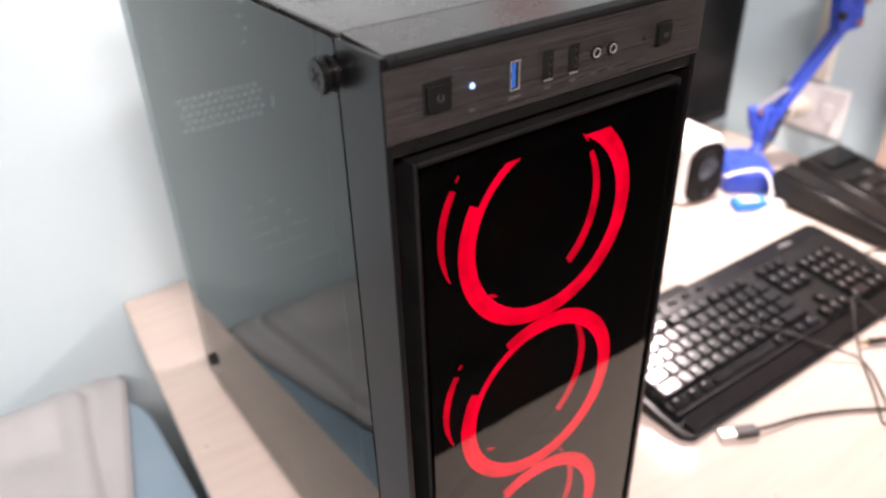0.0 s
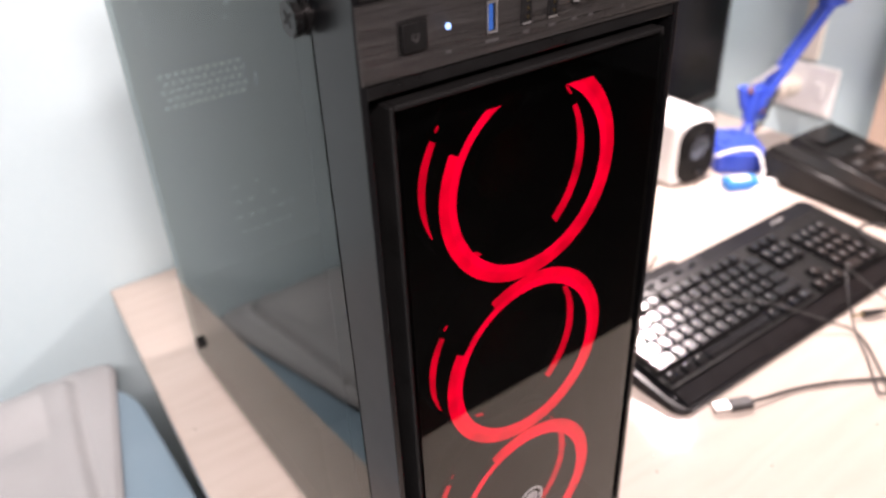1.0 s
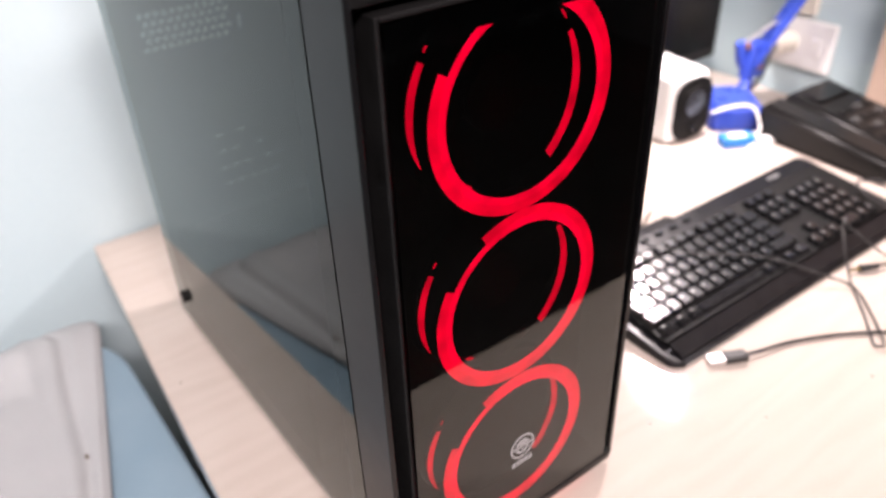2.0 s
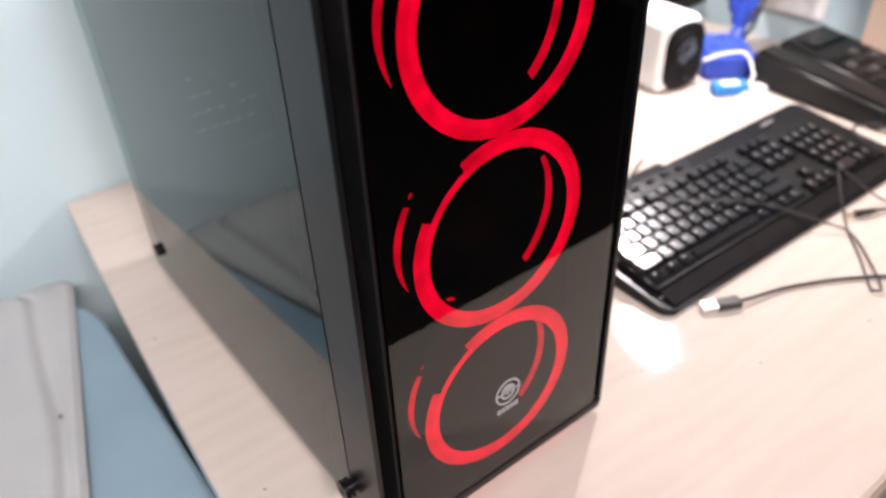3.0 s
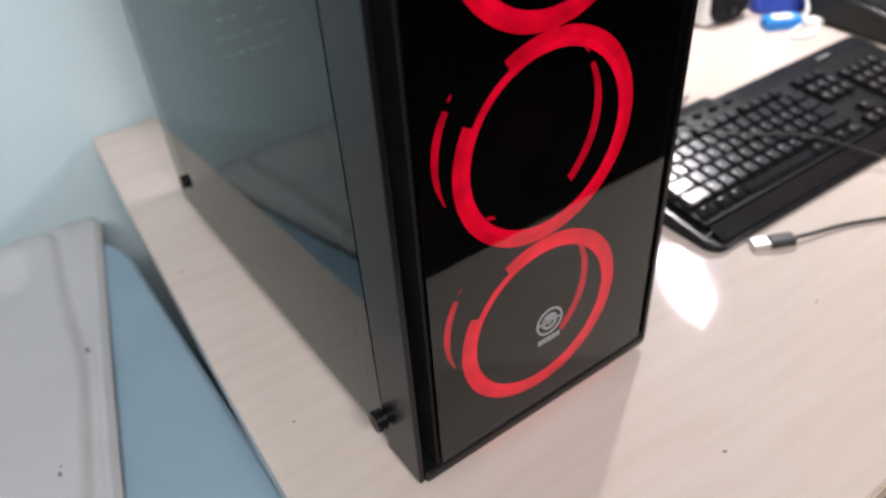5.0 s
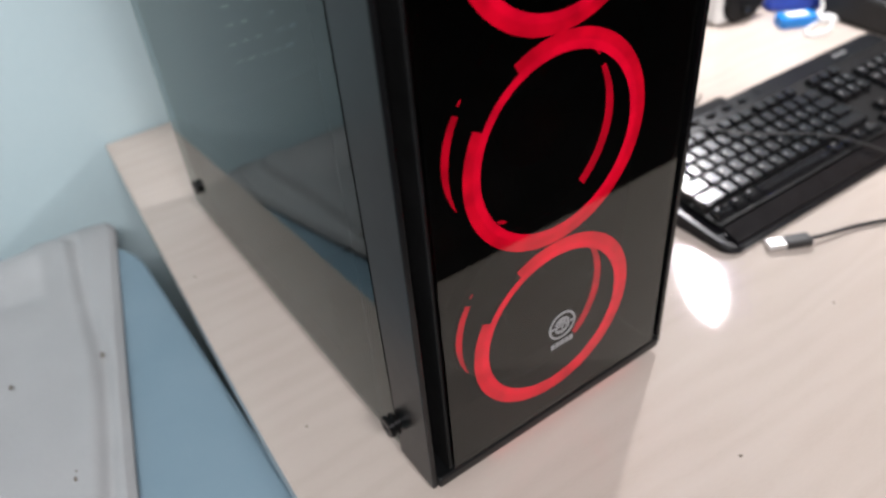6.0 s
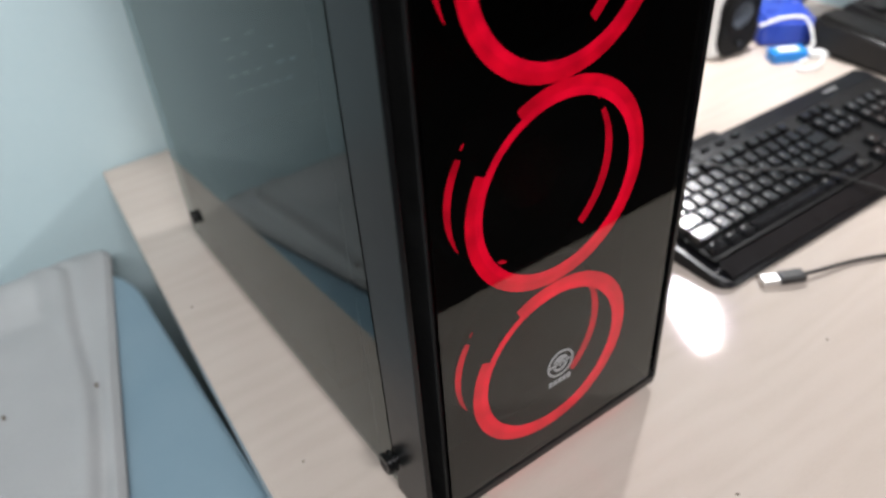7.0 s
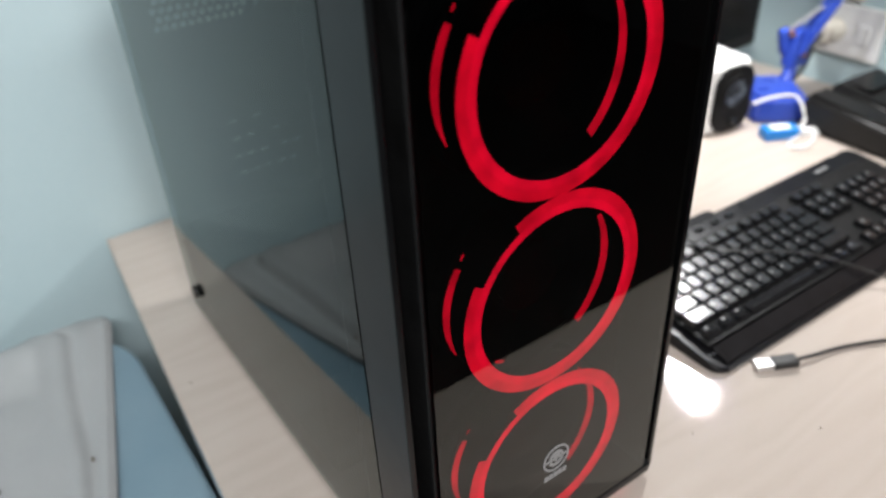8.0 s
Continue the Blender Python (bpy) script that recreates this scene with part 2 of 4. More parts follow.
def smooth_line(pts, n=8):
    """Catmull-Rom points through pts."""
    p = [Vector(q) for q in pts]
    p = [2 * p[0] - p[1]] + p + [2 * p[-1] - p[-2]]
    out = []
    for i in range(1, len(p) - 2):
        for k in range(n):
            t = k / n
            out.append(0.5 * (2 * p[i] + (p[i + 1] - p[i - 1]) * t + (2 * p[i - 1] - 5 * p[i] + 4 * p[i + 1] - p[i + 2]) * t * t + (3 * p[i] - p[i - 1] - 3 * p[i + 1] + p[i + 2]) * t ** 3))
    return out + [p[-2]]


def tube(pts, r, seg=10, n=8):
    line = smooth_line(pts, n)
    bm = bmesh.new()
    rings = []
    side = None
    for i, c in enumerate(line):
        t = (line[min(i + 1, len(line) - 1)] - line[max(i - 1, 0)]).normalized()
        if side is None:
            side = t.orthogonal().normalized()
        side = (side - t * side.dot(t)).normalized()
        up = t.cross(side)
        rings.append([bm.verts.new(c + r * (math.cos(a) * side + math.sin(a) * up)) for a in (2 * math.pi * k / seg for k in range(seg))])
    for a, b in zip(rings, rings[1:]):
        for k in range(seg):
            bm.faces.new((a[k], a[(k + 1) % seg], b[(k + 1) % seg], b[k]))
    bm.faces.new(rings[0][::-1])
    bm.faces.new(rings[-1])
    return bm


def arc_plate(cx, cz, spans, y0, y1, cut=None):
    """Arc strips in a plane facing front. spans: start, end in degrees, and the inner and outer radius at start, middle and end."""
    bm = bmesh.new()
    for a0, a1, ri, ro in spans:
        n = max(6, int(abs(a1 - a0) / 3))
        prev = None
        for k in range(n + 1):
            u = k / n
            w = (2 * (u - 0.5) * (u - 1), 4 * u * (1 - u), 2 * u * (u - 0.5))
            r0, r1 = sum(x * y for x, y in zip(w, ri)), sum(x * y for x, y in zip(w, ro))
            a = radians(a0 + (a1 - a0) * u)
            ring = []
            for r, y in ((r0, y0), (r1, y0), (r1, y1), (r0, y1)):
                ring.append(bm.verts.new((cx + r * math.cos(a), y, cz + r * math.sin(a))))
            if prev:
                for i in range(4):
                    bm.faces.new((prev[i], prev[(i + 1) % 4], ring[(i + 1) % 4], ring[i]))
            else:
                bm.faces.new(ring[::-1])
            prev = ring
        bm.faces.new(prev)
    if cut is not None:
        bmesh.ops.bisect_plane(bm, geom=list(bm.verts) + list(bm.edges) + list(bm.faces), plane_co=(0, 0, cut), plane_no=(0, 0, 1), clear_outer=True)
    return bm


# ---- the room ----
X_R, Y_B, X_L, Y_F, Z_F, Z_C = 0.960, 0.5905, -2.3, -2.6, -0.75, 1.85


def setting(name, bm, mat, label, category):
    return tagged(finish(name, bm, mat, smooth=0), label, category, kind="structure")


X_E = 2.7
setting("floor", box(X_L - 0.1, X_E + 0.1, Y_F - 0.1, Y_B + 0.1, Z_F - 0.1, Z_F), M_FLOOR, "dark tiled floor below the desk", "floor")
setting("ceiling", box(X_L - 0.1, X_E + 0.1, Y_F - 0.1, Y_B + 0.1, Z_C, Z_C + 0.1), M_CEIL, "plain white painted ceiling", "ceiling")
setting("wall_north", box(X_L - 0.1, X_R, Y_B, Y_B + 0.1, Z_F, Z_C), M_WALL, "pale blue painted wall behind the desk", "wall")
setting("wall_east", box(X_R, X_R + 0.1, -0.20, Y_B + 0.1, Z_F, Z_C), M_WALL, "pale blue painted wall with a socket plate", "wall")
setting("wall_west", box(X_L - 0.1, X_L, Y_F, Y_B, Z_F, Z_C), M_WALL, "pale blue painted wall of the room", "wall")
# Walls out of view, with the room's dimness put into their colour.
setting("wall_south", box(X_L - 0.1, X_E + 0.1, Y_F - 0.1, Y_F, Z_F, Z_C), M_DIMWALL, "wall facing the desk, darkened for the dim room", "wall")
setting("wall_alcove", box(X_R + 0.1, X_E, -0.20, -0.10, Z_F, Z_C), M_DIMWALL, "wall past the desk, darkened for the dim room", "wall")
setting("wall_far_east", box(X_E, X_E + 0.1, Y_F, -0.10, Z_F, Z_C), M_DIMWALL, "far wall of the room, darkened for the dim light", "wall")

# ---- desk ----
desk = thing("desk", pose(0, 0, 0), "pale birch laminate desk against the blue wall", "desk")
DX0, DX1, DY0, DY1 = -0.0695, 0.950, -0.167, 0.587
part("desktop", prism([(DX0, DY0), (DX1, DY0), (DX1, DY1)] + [(DX0 + 0.034 * (k / 12) ** 1.25, DY1 * k / 12) for k in range(12, -1, -1)], -0.025, 0.0, 0.0015), M_DESK, desk)
for x0, x1 in ((DX0 + 0.13, DX0 + 0.15), (DX1 - 0.05, DX1 - 0.03)):
    part("side_panel", box(x0, x1, DY0 + 0.06, DY1 - 0.03, Z_F, -0.025, 0.001), M_DESK, desk)
part("back_panel", box(DX0 + 0.15, DX1 - 0.05, DY1 - 0.06, DY1 - 0.042, -0.45, -0.025, 0.001), M_DESK, desk)
part("edge_band", box(DX0 - 0.0012, DX0 - 0.0002, DY0 + 0.002, -0.001, -0.0235, -0.0015), M_EDGE, desk, "worn pale edge band")
part("edge_band", box(DX0 + 0.002, DX1 - 0.002, DY0 - 0.0012, DY0 - 0.0002, -0.0235, -0.0015), M_EDGE, desk, "worn pale edge band")

# ---- computer case ----
W, D, ZB, ZT, YS = 0.197, 0.391, 0.008, 0.437, 0.0365
case = thing("computer_case", pose(0, 0, 0), "black tower computer case with smoked glass and glowing red rings", "computer case")
# chassis: shell plates, open on the glass side
part("top_panel", box(0.003, W, YS + 0.001, D, ZT - 0.004, ZT, 0.001), M_TOP, case)
part("right_panel", box(W - 0.003, W - 0.0005, YS + 0.001, D, ZB + 0.002, ZT - 0.004), M_STEEL, case)
part("bottom_panel", box(0.003, W - 0.003, YS + 0.001, D, ZB, ZB + 0.003), M_STEEL, case)
part("motherboard_tray", box(W - 0.03, W - 0.028, YS + 0.03, D - 0.006, ZB + 0.1, ZT - 0.006), M_DARKIN, case, "dark inner tray")
part("power_supply_shroud", box(0.01, W - 0.03, YS + 0.09, D - 0.006, ZB + 0.003, ZB + 0.095, 0.002), M_DARKIN, case, "dark inner cover")
part("front_bulkhead", box(0.004, W - 0.004, 0.062, 0.064, ZB + 0.003, ZT - 0.006), M_DARKIN, case, "dark inner plate")
# top vent
part("top_filter", box(0.024, W - 0.024, 0.105, D - 0.03, ZT, ZT + 0.0025, 0.001), M_BLACK, case, "dark fine mesh filter")


def rear_plate():
    """Rear plate with round holes, a tall slot and short slots that let light in."""
    holes = []
    for r in range(5):
        for c in range(11):
            holes.append((0.027 + c * 0.0073 + (0.00365 if r % 2 else 0), 0.276 + r * 0.0072, 0.0031, 0.0031))
    for c in range(6):
        holes.append((0.0225 + (0.002 if c % 2 else 0), 0.335 + c * 0.009, 0.0014, 0.0018))
    holes.append((0.1145, 0.284, 0.0018, 0.009))
    for r, row in enumerate(((0.072, 0.095), (0.072, 0.086, 0.112), (0.070, 0.083, 0.096, 0.118, 0.131), (0.072, 0.085, 0.098, 0.111, 0.124))):
        for x in row:
            holes.append((x, 0.182 - r * 0.0175, 0.0050, 0.0017))
    for k in range(5):
        holes.append((0.096 + 0.004 * (k % 2), 0.345 + 0.012 * k, 0.003, 0.0016))
    holes = [(0.004 + 0.946 * x - 0.0135 * z, 0.0098 + 0.949 * z, 0.95 * a, 0.95 * b) for x, z, a, b in holes]
    bm = bmesh.new()
    outer = [bm.verts.new(p) for p in ((0.003, 0, ZB + 0.003), (W - 0.003, 0, ZB + 0.003), (W - 0.003, 0, ZT - 0.004), (0.003, 0, ZT - 0.004))]
    edges = [bm.edges.new((outer[i], outer[(i + 1) % 4])) for i in range(4)]
    for x, z, rx, rz in holes:
        ring = [bm.verts.new((x + rx * math.cos(a), 0, z + rz * math.sin(a))) for a in (math.pi / 3 * k + math.pi / 6 for k in range(6))]
        edges += [bm.edges.new((ring[i], ring[(i + 1) % 6])) for i in range(6)]
    bmesh.ops.triangle_fill(bm, use_beauty=True, use_dissolve=False, edges=edges)
    faces = list(bm.faces)
    ex = bmesh.ops.extrude_face_region(bm, geom=faces)
    bmesh.ops.translate(bm, vec=(0, 0.0012, 0), verts=[g for g in ex["geom"] if isinstance(g, bmesh.types.BMVert)])
    bmesh.ops.translate(bm, vec=(0, D - 0.010, 0), verts=bm.verts)
    return bm


part("rear_plate", rear_plate(), M_DARKIN, case, "dark rear plate with small vent holes", smooth=0)

# glass side door with thumb screws
door = part("side_glass", box(0.0, 0.004, YS + 0.0012, D, ZB + 0.004, ZT - 0.002), M_SIDEGLASS, case, "smoked tempered glass side door", smooth=0)


def coat_outside(ob, axis):
    """The outer face keeps the reflecting tint, the others are clear."""
    ob.data.materials.append(M_CLEAR)
    for f in ob.data.polygons:
        f.material_index = 0 if f.normal[axis] < -0.9 else 1


coat_outside(door, 0)
part("top_rail", box(0.0045, 0.0055, YS + 0.0015, D, ZT - 0.005, ZT - 0.001), M_METAL, case, "bright thin rail")


def thumb_screw():
    bm = cyl(0.0052, 0.0052, 0, 0.004, 20)
    add(bm, cyl(0.0085, 0.0085, 0.0025, 0.006, 28, 0.0006))
    add(bm, cyl(0.0062, 0.0062, 0.006, 0.0075, 20))
    # knurled head
    head = cyl(0.0082, 0.0082, 0.0075, 0.0125, 36, 0.0006)
    for v in head.verts:
        a = math.atan2(v.co.y, v.co.x)
        k = 1 + 0.02 * math.cos(18 * a)
        v.co.x, v.co.y = v.co.x * k, v.co.y * k
    add(bm, head)
    return bm


TURN_OUT = pose(0, 0, 0, 0, -90, 0)
for y, z, k, deep in ((0.0375, 0.4205, 0.97, 0.8), (0.034, 0.038, 0.85, 0.8), (0.366, 0.041, 0.74, 0.45), (0.362, 0.4205, 0.7, 0.45)):
    bm = thumb_screw()
    bmesh.ops.scale(bm, vec=(k, k, deep * k), verts=bm.verts)
    bmesh.ops.transform(bm, matrix=Matrix.Translation((0.0, y, z)) @ TURN_OUT, verts=bm.verts)
    screw = part("thumb_screw", bm, M_SCREW, case, "black knurled thumb screw")
    cross = box(-0.0042, 0.0042, -0.0008, 0.0008, 0.0124, 0.0128)
    box(-0.0008, 0.0008, -0.0042, -0.0009, 0.0124, 0.0128, bm=cross)
    box(-0.0008, 0.0008, 0.0009, 0.0042, 0.0124, 0.0128, bm=cross)
    bmesh.ops.scale(cross, vec=(k, k, deep * k), verts=cross.verts)
    bmesh.ops.transform(cross, matrix=Matrix.Translation((0.0, y, z)) @ TURN_OUT @ pose(0, 0, 0, 0, 0, 35), verts=cross.verts)
    part("slot", cross, M_BLACK, screw, smooth=0)
for x in (0.03, W - 0.03):
    for y in (0.07, D - 0.05):
        bm = cyl(0.014, 0.012, 0, ZB + 0.001, 24, 0.001)
        bmesh.ops.translate(bm, vec=(x, y, 0), verts=bm.verts)
        part("foot", bm, M_BLACK, case)

# front bezel
Z1, Z2 = 0.3983, 0.4300
part("bezel_side", box(0, 0.0035, 0.0003, YS, ZB - 0.002, ZT - 0.0018, 0.0005), M_STRIP, case)
part("bezel_side", box(W - 0.0038, W, 0.0003, YS, ZB - 0.002, ZT - 0.0018, 0.0005), M_BEZEL, case)
part("bezel_foot", box(0.0035, W - 0.0038, -0.0022, YS, ZB - 0.002, ZB + 0.0068, 0.0018, 3), M_STRIP, case, "sloping black foot of the front bezel")
# Glowing strip added for the red ring light that leaks under the bezel.
part("leak_glow", box(0.045, 0.175, 0.0012, 0.0035, ZB - 0.0032, ZB - 0.0021), glow("red_leaking_light", (1.0, 0.02, 0.03), 1.6), case, "thin glowing strip standing in for leaking red light")
part("bezel_head", box(0.0035, W - 0.0038, 0.001, YS, Z1 - 0.007, Z1 - 0.0005, 0.001), M_HEAD, case)
part("recess", box(0.0036, W - 0.0039, 0.040, 0.042, ZB + 0.006, Z1 - 0.007), M_BLACK, case)
part("control_plate", box(0.0006, W - 0.0006, -0.0006, 0.0002, Z1, Z2, 0.0003), M_BRUSHED, case, "brushed black control strip")


def cap_profile():
    bm = bmesh.new()
    prof = ((0.0005, Z2 + 0.0006), (-0.0006, Z2 + 0.0014), (0.0002, ZT - 0.0036), (0.0034, ZT - 0.0018), (YS, ZT), (YS, Z2 + 0.0006))
    rows = [[bm.verts.new((x, y, z)) for y, z in prof] for x in (0.0036, W - 0.0039)]
    n = len(prof)
    for k in range(n):
        bm.faces.new((rows[0][k], rows[0][(k + 1) % n], rows[1][(k + 1) % n], rows[1][k]))
    bm.faces.new(rows[0][::-1])
    bm.faces.new(rows[1])
    return bm


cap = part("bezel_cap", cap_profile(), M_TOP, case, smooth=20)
# Upward faces take the lighter top colour, all others the darker bezel colour.
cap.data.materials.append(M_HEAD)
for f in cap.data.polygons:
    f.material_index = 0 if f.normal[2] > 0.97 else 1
part("bezel_core", box(0.0036, W - 0.0039, 0.001, YS - 0.001, Z1 - 0.0004, Z2 + 0.0004), M_PLASTIC, case)

# front glass
glass = part("front_glass", box(0.0148, 0.1832, -0.0035, 0.0005, 0.0190, 0.3845), M_GLASS, case, "glossy smoked glass front panel", smooth=0)
coat_outside(glass, 1)
frame_bm = box(0.0125, 0.0148, -0.001, 0.031, 0.0163, 0.3870, 0.0008)
box(0.1832, 0.1855, -0.001, 0.031, 0.0163, 0.3870, 0.0008, bm=frame_bm)
box(0.0148, 0.1832, -0.001, 0.031, 0.3843, 0.3870, 0.0008, bm=frame_bm)
box(0.0148, 0.1832, -0.001, 0.031, 0.0163, 0.0190, 0.0008, bm=frame_bm)
part("glass_frame", frame_bm, M_BLACK, case)
part("glass_mount", box(0.0126, 0.1854, 0.031, 0.039, 0.0173, 0.3855), M_BLACK, case)

# lit rings and fans behind the glass
def lit_front(ob):
    """Only the face turned to the glass glows."""
    low = min(v.co.y for v in ob.data.vertices)
    ob.data.materials.append(M_BLACK)
    for f in ob.data.polygons:
        f.material_index = 0 if abs(f.normal[1]) > 0.9 and f.center[1] < low + 0.0002 else 1


CX, RI, RM, RO = 0.0959, 0.0491, 0.0536, 0.0594
for n, cz in enumerate((0.3270, 0.2083, 0.0890)):
    top = 0.3714 if n == 0 else None
    lit_front(part("lit_ring", arc_plate(CX, cz, [(0, 360, (RI,) * 3, (RM,) * 3)], 0.0010, 0.0016, top), M_RED, case, "glowing red painted ring", smooth=0))
    lit_front(part("lit_band", arc_plate(CX, cz, [(151, 478, (RM,) * 3, (RO,) * 3)], 0.0010, 0.0016, top), M_RED_DIM, case, "duller red outer band", smooth=0))
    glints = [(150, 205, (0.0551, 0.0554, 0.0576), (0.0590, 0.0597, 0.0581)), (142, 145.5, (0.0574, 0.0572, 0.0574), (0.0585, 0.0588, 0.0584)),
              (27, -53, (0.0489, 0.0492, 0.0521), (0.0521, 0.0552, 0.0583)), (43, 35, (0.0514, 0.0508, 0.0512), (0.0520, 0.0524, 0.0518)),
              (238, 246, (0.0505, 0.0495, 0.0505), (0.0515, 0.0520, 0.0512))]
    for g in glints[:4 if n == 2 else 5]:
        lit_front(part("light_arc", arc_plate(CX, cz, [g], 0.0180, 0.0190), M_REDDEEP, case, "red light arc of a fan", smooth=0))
    part("fan_frame", arc_plate(CX, cz, [(0, 360, (0.0575, 0.0575, 0.0575), (0.0605, 0.0605, 0.0605))], 0.0205, 0.0300), M_BLACK, case)
    bm = cyl(0.021, 0.021, -0.004, 0.004, 28, 0.001)
    for k in range(7):
        bl = bmesh.new()
        a0 = 2 * math.pi * k / 7
        grid = [[bl.verts.new((r * math.cos(a0 + s * 0.62 + r * 4), r * math.sin(a0 + s * 0.62 + r * 4), -0.003 + 0.006 * s)) for s in (0, 0.33, 0.66, 1)] for r in (0.02, 0.032, 0.044, 0.054)]
        for i in range(3):
            for j in range(3):
                bl.faces.new((grid[i][j], grid[i + 1][j], grid[i + 1][j + 1], grid[i][j + 1]))
        bmesh.ops.solidify(bl, geom=list(bl.faces), thickness=0.0012)
        add(bm, bl)
    bmesh.ops.transform(bm, matrix=Matrix.Translation((CX, 0.0255, cz)) @ pose(0, 0, 0, 90, 0, 0), verts=bm.verts)
    part("fan_rotor", bm, M_BLACK, case)

# round emblem with a bar beneath, plain shapes
EX, EZ = 0.0978, 0.0875
em = arc_plate(EX, EZ, [(0, 360, (0.0088,) * 3, (0.0103,) * 3), (20, 160, (0.0042,) * 3, (0.0062,) * 3), (200, 340, (0.0042,) * 3, (0.0062,) * 3)], -0.0040, -0.0036)
box(EX - 0.0085, EX + 0.0085, -0.0040, -0.0036, EZ - 0.0008, EZ + 0.0008, bm=em)
tri = prism([(-0.0035, 0.0035), (0.0, -0.0035), (0.0035, 0.0035)], 0, 0.0004)
add(em, tri, Matrix.Translation((EX, -0.0036, EZ)) @ pose(0, 0, 0, 90, 0, 0))
for k in range(5):
    box(EX - 0.0085 + k * 0.0036, EX - 0.0057 + k * 0.0036, -0.0040, -0.0036, EZ - 0.0165, EZ - 0.0125, bm=em)
part("emblem", em, M_PRINT, case, "pale grey round emblem", smooth=0)

# controls
PZ = 0.4142


def button(x, w, h, mark):
    part("button_gap", box(x - w / 2 - 0.0011, x + w / 2 + 0.0011, -0.0007, 0.0, PZ - h / 2 - 0.0011, PZ + h / 2 + 0.0011), M_BLACK, case)
    b = part("button", box(x - w / 2, x + w / 2, -0.0030, -0.0005, PZ - h / 2, PZ + h / 2, 0.0007), M_HEAD, case, "square black push button")
    part("button_mark", arc_plate(x, PZ, [(120, 420, (mark * 0.75,) * 3, (mark,) * 3)], -0.0032, -0.0029), M_MARK, b, smooth=0)


button(0.0262, 0.0125, 0.0120, 0.0017)
button(0.1655, 0.0095, 0.0105, 0.0014)
bm = cyl(0.0014, 0.0011, 0, 0.0012, 18, 0.0003)
bmesh.ops.transform(bm, matrix=Matrix.Translation((0.0441, -0.0005, PZ + 0.0006)) @ pose(0, 0, 0, 90, 0, 0), verts=bm.verts)
part("status_light", bm, M_LEDBLUE, case, "small glowing blue-white status light")
for x, tongue, label in ((0.0680, M_USBBLUE, "blue and steel data port"), (0.0877, M_BLACK, "steel data port"), (0.1037, M_BLACK, "steel data port")):
    w, h = 0.0062, 0.0135
    shell = box(x - w / 2, x - w / 2 + 0.0009, -0.0011, 0.0, PZ - h / 2, PZ + h / 2)
    box(x + w / 2 - 0.0009, x + w / 2, -0.0011, 0.0, PZ - h / 2, PZ + h / 2, bm=shell)
    box(x - w / 2 + 0.0009, x + w / 2 - 0.0009, -0.0011, 0.0, PZ - h / 2, PZ - h / 2 + 0.0006, bm=shell)
    box(x - w / 2 + 0.0009, x + w / 2 - 0.0009, -0.0011, 0.0, PZ + h / 2 - 0.0006, PZ + h / 2, bm=shell)
    port = part("usb_port", shell, M_BLACK, case, label, smooth=0)
    rim = box(x - w / 2 + 0.0006, x + w / 2 - 0.0006, -0.0015, -0.0011, PZ - h / 2, PZ - h / 2 + 0.0006)
    if tongue is M_USBBLUE:
        box(x - w / 2, x + w / 2, -0.0015, -0.0011, PZ + h / 2 - 0.0006, PZ + h / 2, bm=rim)
        box(x - w / 2, x - w / 2 + 0.0004, -0.0015, -0.0011, PZ - h / 2, PZ + h / 2 - 0.0006, bm=rim)
        box(x + w / 2 - 0.0013, x + w / 2 - 0.0007, -0.0015, -0.0011, PZ - h / 2 + 0.0008, PZ + h / 2 - 0.0008, bm=rim)
    part("rim", rim, M_METAL, port, "worn bright metal rim", smooth=0)
    part("opening", box(x - w / 2 + 0.0009, x + w / 2 - 0.0009, -0.0008, 0.0, PZ - h / 2 + 0.0009, PZ + h / 2 - 0.0009), M_BLACK, port)
    part("tongue", box(x - w / 2 + 0.0008, x + 0.0002, -0.0013, -0.0006, PZ - h / 2 + 0.0012, PZ + h / 2 - 0.0012, 0.0002), tongue, port)
    if tongue is M_BLACK:
        pins = bmesh.new()
        for k in (-1, 0, 1):
            box(x + 0.0004, x + 0.0014, -0.0012, -0.0007, PZ + k * 0.0038 - 0.0007, PZ + k * 0.0038 + 0.0007, bm=pins)
        part("contacts", pins, M_GOLD, port, smooth=0)
for x in (0.1180, 0.1290):
    jack = part("audio_jack", arc_plate(x, PZ, [(0, 360, (0.0021,) * 3, (0.0034,) * 3)], -0.0017, 0.0), M_HEAD, case, "round black audio socket")
    part("opening", arc_plate(x, PZ, [(0, 360, (0.0001,) * 3, (0.0021,) * 3)], -0.0009, 0.0), M_BLACK, jack, smooth=0)
    # Grey ring drawn for the bright highlight round the jack.
    part("highlight_ring", arc_plate(x, PZ, [(0, 360, (0.0019,) * 3, (0.0024,) * 3)], -0.0019, -0.0014), M_DIM, jack, "thin grey ring drawn as the socket's highlight")
bm = cyl(0.0009, 0.0009, 0, 0.0006, 12)
bmesh.ops.transform(bm, matrix=Matrix.Translation((0.1515, -0.0005, PZ)) @ pose(0, 0, 0, 90, 0, 0), verts=bm.verts)
part("pin_hole", bm, M_BLACK, case)
for x, w in ((0.0441, 0.003), (0.0680, 0.0075), (0.0877, 0.004), (0.1037, 0.004), (0.1180, 0.003), (0.1290, 0.003), (0.1515, 0.002)):
    part("printed_bar", box(x - w / 2, x + w / 2, -0.0008, -0.0004, PZ - 0.0110, PZ - 0.0096), M_MARK, case, smooth=0)

# ---- keyboard ----
KB = pose(0.3136, 0.0295, 0.0, 0, 0, -0.95) @ Matrix.Diagonal((0.883, 0.922, 0.97, 1.0))
